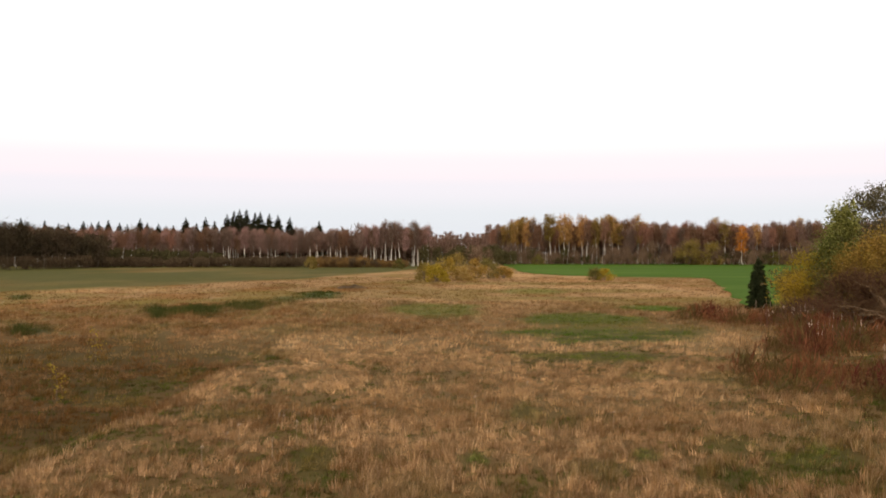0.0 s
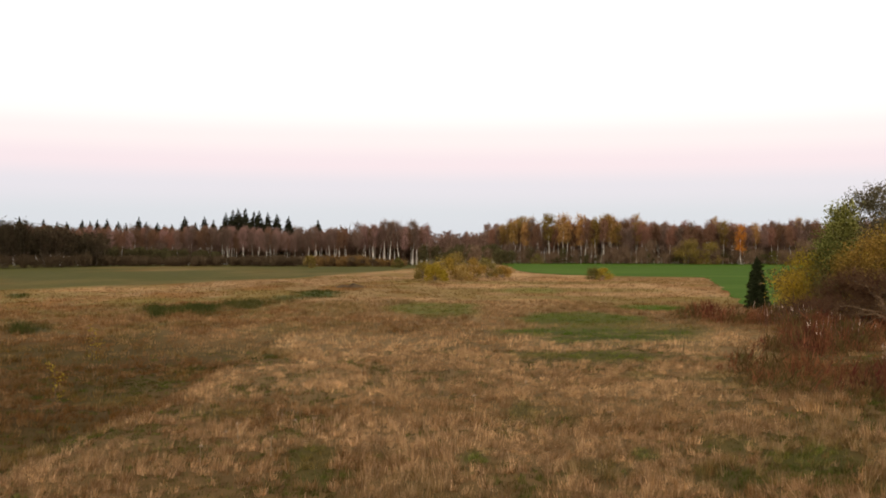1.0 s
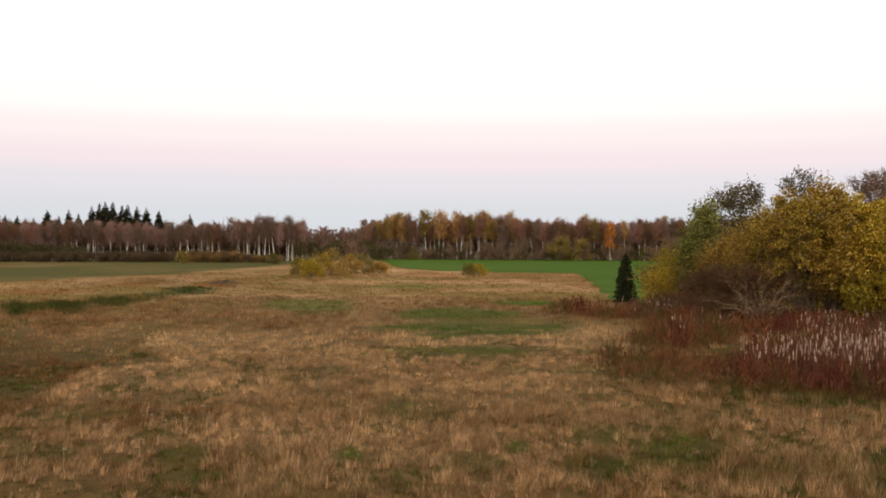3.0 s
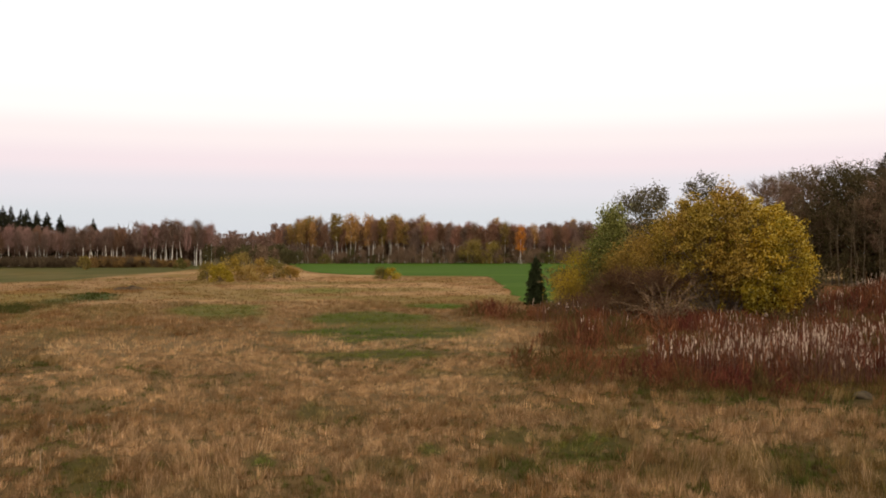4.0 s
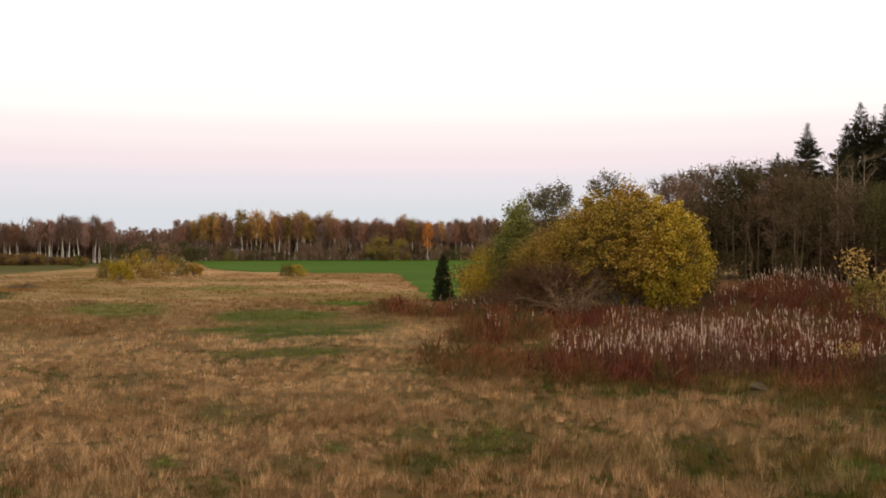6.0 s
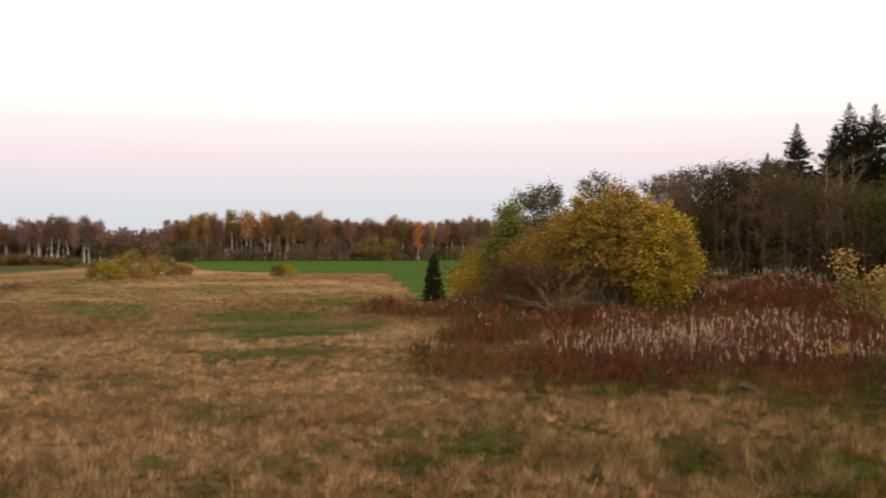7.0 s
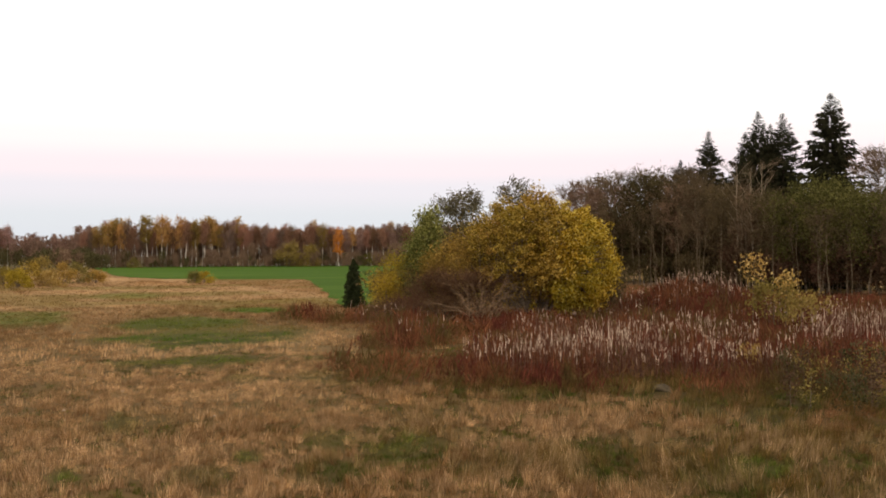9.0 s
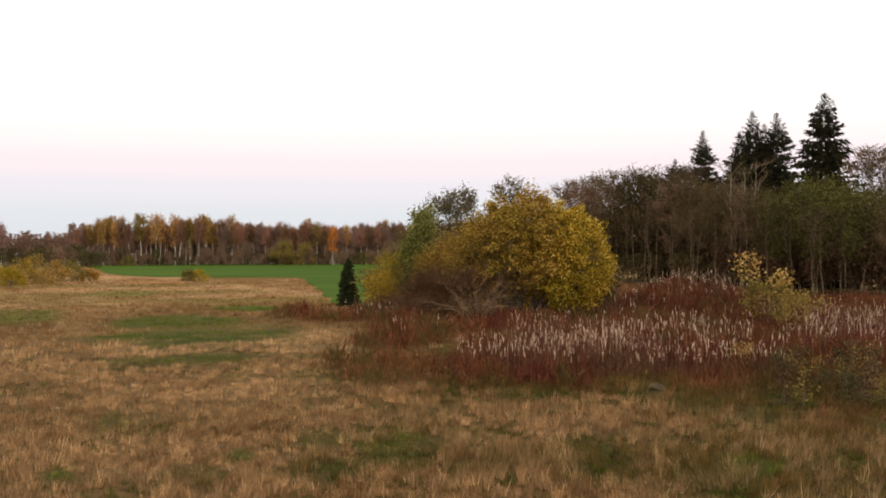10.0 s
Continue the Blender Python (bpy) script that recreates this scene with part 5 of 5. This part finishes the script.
def dead_forbs():
    g = np.random.default_rng(601)
    x, y = scatter(g, 105000, lambda a, b: rust_weight(a, b) * np.clip((fbm(a, b, 2.2, 14) - 0.36) * 5, 0.04, 1), 13, 56, 30, 92)
    z = ground_z(x, y)
    h = 0.78 * (0.3 + 1.3 * fbm(x, y, 2.0, 8)) * g.uniform(0.5, 1.2, len(x)) * (0.35 + 0.65 * rust_weight(x, y))
    b = Buf()
    n1, n2 = fbm(x, y, 3.2, 24), fbm(x, y, 1.3, 34)
    c = mixc(np.tile(np.array((0.115, 0.034, 0.024)), (len(x), 1)), np.array((0.145, 0.055, 0.030)), np.clip((n1 - 0.42) * 5, 0, 1))
    c = mixc(c, np.array((0.18, 0.082, 0.036)), np.clip((n2 - 0.58) * 6, 0, 0.6))
    c = mixc(c, np.array((0.105, 0.085, 0.03)), np.clip((0.44 - n2) * 6, 0, 0.85))
    side = np.interp(np.degrees(np.arctan2(x, y)), (24, 32), (0.6, 0.0)) * np.clip((n1 - 0.38) * 6, 0, 1)
    c = mixc(c, np.where((n2 > 0.5)[:, None], np.array((0.20, 0.088, 0.04)), np.array((0.092, 0.085, 0.028))), side)
    weedy = np.interp(np.degrees(np.arctan2(x, y)), (39.5, 43), (0.0, 1.0)) * np.clip((39 - np.hypot(x, y)) / 4, 0, 1)
    c = mixc(c, np.where((n2 > 0.47)[:, None], np.array((0.066, 0.064, 0.022)), np.array((0.12, 0.058, 0.028))), weedy * 0.85)
    c *= np.array((1.02, 0.98, 0.98)) * np.exp(g.normal(size=len(x)) * 0.26)[:, None]
    reps = 4
    for k in range(reps):
        p = np.stack([x + g.normal(size=len(x)) * 0.08, y + g.normal(size=len(x)) * 0.08, z + h * (0.0 if k == 0 else g.uniform(0.3, 0.85, len(x)))], 1)
        d = np.stack([g.normal(size=len(x)) * 0.25, g.normal(size=len(x)) * 0.25, np.full(len(x), 1.0)], 1)
        for part_of in np.array_split(np.argsort(h), 4):
            leaves(b, p[part_of], float(h[part_of].mean()) * (0.55 if k else 1.0), g, 0.05 if k == 0 else 0.11, 0.0, True, d[part_of], c[part_of])
    tagged(new("dead_forbs", b.mesh("dead_forbs", M_blade)), "waist-high red-brown dead forbs", "weeds", kind="stuff")
    # willowherb: stems with pale woolly seed heads
    x, y = scatter(g, 19500, fluff_weight, 14, 56, 34, 74)
    z = ground_z(x, y)
    n = len(x)
    h = g.uniform(0.75, 1.5, n)
    h *= 0.62 + 0.75 * fbm(x, y, 2.4, 47)
    lean = g.normal(size=(n, 2)) * 0.06
    stems, wool = Buf(), Buf()
    base = np.stack([x, y, z], 1)
    tip = base + np.stack([lean[:, 0] * h, lean[:, 1] * h, h], 1)
    w = 0.015
    s = np.stack([np.full(n, w), np.zeros(n), np.zeros(n)], 1)
    u = np.stack([np.zeros(n), np.full(n, w), np.zeros(n)], 1)
    v = np.stack([base - s, base + s, tip, base - u, base + u, tip], 1)
    stems.add(v, np.arange(6 * n).reshape(-1, 3))
    for k in range(4):
        q = base + (tip - base) * g.uniform(0.2, 0.85, n)[:, None]
        leaves(stems, q, 0.15, g, 0.18, 0.3, True)
    axis = (tip - base) / np.linalg.norm(tip - base, axis=1)[:, None]
    woolly = g.uniform(size=n) < 0.1 + 0.75 * np.clip((fbm(x, y, 1.8, 44) - 0.36) * 4, 0, 1)
    plume = g.uniform(0.62, 0.86, n)
    tone = np.clip(g.uniform(0, 1, n) ** 1.5 + 1.1 * (fbm(x, y, 1.1, 45) - 0.5), 0, 1)
    shade = mixc(np.tile(np.array((0.25, 0.155, 0.11)), (n, 1)), np.array((0.88, 0.69, 0.54)), tone)
    for k in range(8):
        t = (plume + (1.0 - plume) * g.uniform(0, 1, n))[:, None]
        q = base + (tip - base) * t + g.normal(size=(n, 3)) * np.array((0.008, 0.008, 0.02))
        leaves(wool, q[woolly], 0.115, g, 0.2, 0.0, True, axis[woolly] * 2.5, shade[woolly])
    root = thing("willowherb", "stand of dead willowherb with pale woolly heads", "weeds", kind="stuff")
    part("stems", stems, M_mauvestem, root)
    part("seed_heads", wool, M_blade, root)


dead_forbs()


# ------------------------------------------------------------------ grass
def blades(tx, ty, per, radius, width, tall, lean_to, c, g, simple, uneven):
    """Tufts at tx, ty: blades that spring from one foot and bend outward and with the wind."""
    n = len(tx)
    k = np.repeat(np.arange(n), per)
    m = len(k)
    a, q = g.uniform(0, 2 * math.pi, m), np.sqrt(g.uniform(0, 1, m))
    ox, oy = np.cos(a) * q, np.sin(a) * q
    r = radius[k]
    x, y = tx[k] + ox * r, ty[k] + oy * r
    h = tall[k] * g.uniform(0.5, 1.1, m) * (1 - 0.25 * q)
    bend = g.uniform(0.05, 0.36, m) * h
    dx = ox * bend + np.cos(lean_to[k]) * h * 0.18 + g.normal(size=m) * h * 0.22
    dy = oy * bend + np.sin(lean_to[k]) * h * 0.18 + g.normal(size=m) * h * 0.22
    az = g.uniform(0, 6.28, m)
    w = width * g.uniform(0.7, 1.4, m) * 0.5
    sx, sy = np.cos(az) * w, np.sin(az) * w
    z = ground_z(tx, ty)[k] - 0.03
    v = np.exp(g.normal(size=m) * uneven - 0.02)
    col = c[k] * v[:, None]
    # the brighter of the pale blades are greyer
    col = mixc(col, col.mean(1)[:, None] * np.array((1.30, 0.94, 0.65)), np.clip((v - 0.95) * 1.2, 0, 0.55) * (c[k][:, 0] > 0.2))
    b = Buf()
    foot0, foot1 = np.stack([x - sx, y - sy, z], 1), np.stack([x + sx, y + sy, z], 1)
    tip = np.stack([x + dx, y + dy, z + h], 1)
    if simple:
        b.add(np.stack([foot0, foot1, tip], 1), np.arange(3 * m).reshape(-1, 3), np.repeat(col, 3, axis=0))
    else:
        mid0 = np.stack([x + dx * 0.32 - sx * 0.9, y + dy * 0.32 - sy * 0.9, z + h * 0.6], 1)
        mid1 = np.stack([x + dx * 0.32 + sx * 0.9, y + dy * 0.32 + sy * 0.9, z + h * 0.6], 1)
        i = np.arange(m)[:, None] * 5
        f = np.concatenate([i + np.array([[0, 1, 3]]), i + np.array([[0, 3, 2]]), i + np.array([[2, 3, 4]])])
        b.add(np.stack([foot0, foot1, mid0, mid1, tip], 1), f, np.repeat(col, 5, axis=0))
    return b


def meadow_grass():
    """Tufts, each with a tone, height and lean of its own, and low green herbs in the gaps; coarser with distance."""
    g = np.random.default_rng(701)
    for d0, d1, per_m2, per, radius, width, tall in ((1.5, 15.5, 1.2, 12, 0.15, 0.016, 0.36), (15.5, 26.0, 17.0, 32, 0.09, 0.0105, 0.31), (26.0, 45.0, 8.0, 27, 0.14, 0.0165, 0.31), (15.5, 26.0, 30.0, 8, 0.10, 0.015, 0.15), (26.0, 45.0, 11.0, 6, 0.15, 0.026, 0.17),
                                                     (45.0, 85.0, 3.8, 13, 0.26, 0.037, 0.34), (85.0, 175.0, 1.0, 8, 0.6, 0.10, 0.22), (175.0, 300.0, 0.08, 6, 1.6, 0.22, 0.2)):
        nt = int(per_m2 * 0.5 * radians(82) * (d1 * d1 - d0 * d0))
        tx, ty = scatter(g, nt, lambda a, b: np.ones_like(a), -29, 53, d0, d1)
        keep = ~inside(tx, ty, CROP_EDGE)
        tx, ty = tx[keep], ty[keep]
        n = len(tx)
        d = np.hypot(tx, ty)
        green, rush, rust, mown = green_weight(tx, ty), rush_weight(tx, ty), rust_weight(tx, ty), olive_field(tx, ty)
        damp = spots(tx, ty, DAMP_SPOTS)
        fresh = spots(tx, ty, GREEN_SPOTS, 0.55)
        c = cover(tx, ty)
        stray = (damp > 0.3) & (g.uniform(size=n) < 0.3)
        c[stray] = np.where((g.uniform(size=n) < 0.5)[:, None], TAN * 0.62, OLIVE * 0.9)[stray]
        mixed = (rust > 0.4) & (g.uniform(size=n) < 0.42)
        c[mixed] = np.where((g.uniform(size=n) < 0.6)[:, None], OLIVE * 0.7, TAN * 0.62)[mixed]
        wild = (1 - green) * (1 - rush) * (1 - np.clip(rust * 1.4, 0, 1)) * (1 - mown) * np.where(d < 90, 1.0, 0.5)
        tone = 0.62 * fbm(tx, ty, 0.9, 17) + 0.38 * g.uniform(size=n)
        c = mixc(c, STRAW * 1.05, np.clip((tone - 0.52) * 5.5, 0, 0.5) * wild * (1 - 0.6 * swale_weight(tx, ty)))
        c = mixc(c, BROWN * 0.95, np.clip((0.46 - tone) * 5, 0, 0.6) * wild)
        c = mixc(c, np.array((0.225, 0.138, 0.072)), np.clip((g.uniform(size=n) - 0.72) * 4, 0, 0.6) * wild)
        lush = np.clip((np.degrees(np.arctan2(tx, ty)) - 14) / 10, 0, 1)
        # fresh herbs fill the gaps between the tufts
        gap = 0.75 * fbm(tx, ty, 1.3, 15) + 0.45 * fbm(tx, ty, 8.0, 16) + 0.06 * g.normal(size=n)
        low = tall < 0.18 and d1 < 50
        herb = (gap < (0.60 if low else 0.538) + 0.045 * lush + 0.026 * np.clip((25 - d) / 3, 0, 1)) & (d < 48) & (rust < 0.5)
        leafy = np.where((g.uniform(size=n) < 0.55)[:, None], GREEN * 0.76, np.where((g.uniform(size=n) < 0.5)[:, None], OLIVE * 0.7, DARK * 0.8))
        c[herb] = 0.12 * c[herb] + 0.76 * leafy[herb]
        c *= np.exp(g.normal(size=n) * (0.22 if d1 < 50 else 0.17 if d1 < 90 else 0.12))[:, None]
        h = tall * (0.55 + 0.8 * fbm(tx, ty, 2.2, 81)) * g.uniform(0.7, 1.3, n) * (1 - 0.45 * fresh) * (1 + 0.25 * damp) * (1 + 0.9 * rush) * (1 - 0.75 * mown)
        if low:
            # short tufts coloured darker, painting in the shade among the tall ones
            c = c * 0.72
        else:
            h *= np.where(herb, 0.45, 1.0)
        h *= 1 + 0.35 * np.clip((np.degrees(np.arctan2(tx, ty)) - 15) / 10, 0, 1) * np.clip((34 - d) / 5, 0, 1)
        wind = (fbm(tx, ty, 3.0, 91) - 0.5) * 9.0 + g.normal(size=n) * 0.7
        spread = radius * g.uniform(0.7, 1.3, n)
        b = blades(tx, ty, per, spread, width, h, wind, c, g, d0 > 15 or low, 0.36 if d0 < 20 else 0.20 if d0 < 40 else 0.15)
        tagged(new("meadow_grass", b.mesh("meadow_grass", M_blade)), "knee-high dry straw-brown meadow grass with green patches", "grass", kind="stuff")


meadow_grass()


def flowers():
    g = np.random.default_rng(801)
    b = Buf()
    for bb, d in ((-11.9, 23.0), (-7.5, 23.2), (-8.6, 23.0), (-14.0, 20.5), (-4.0, 26.0), (-10.0, 21.0), (-12.6, 22.0), (2.0, 27.0), (-6.5, 25.0), (10.0, 25.0), (-9.4, 24.0), (5.0, 30.0)):
        x, y = at(bb, d)
        p = np.array([[x, y, gz(x, y) + 0.42]]) + g.normal(size=(10, 3)) * np.array((0.03, 0.03, 0.01))
        leaves(b, p, 0.035, g, 0.9, 0.0)
        tube(b, [(x, y, gz(x, y)), (x, y, gz(x, y) + 0.42)], 0.004, 0.003, 3)
    tagged(new("yarrow", b.mesh("yarrow", M_fluff)), "a few small white yarrow flowers in the grass", "flowers", kind="stuff")


flowers()
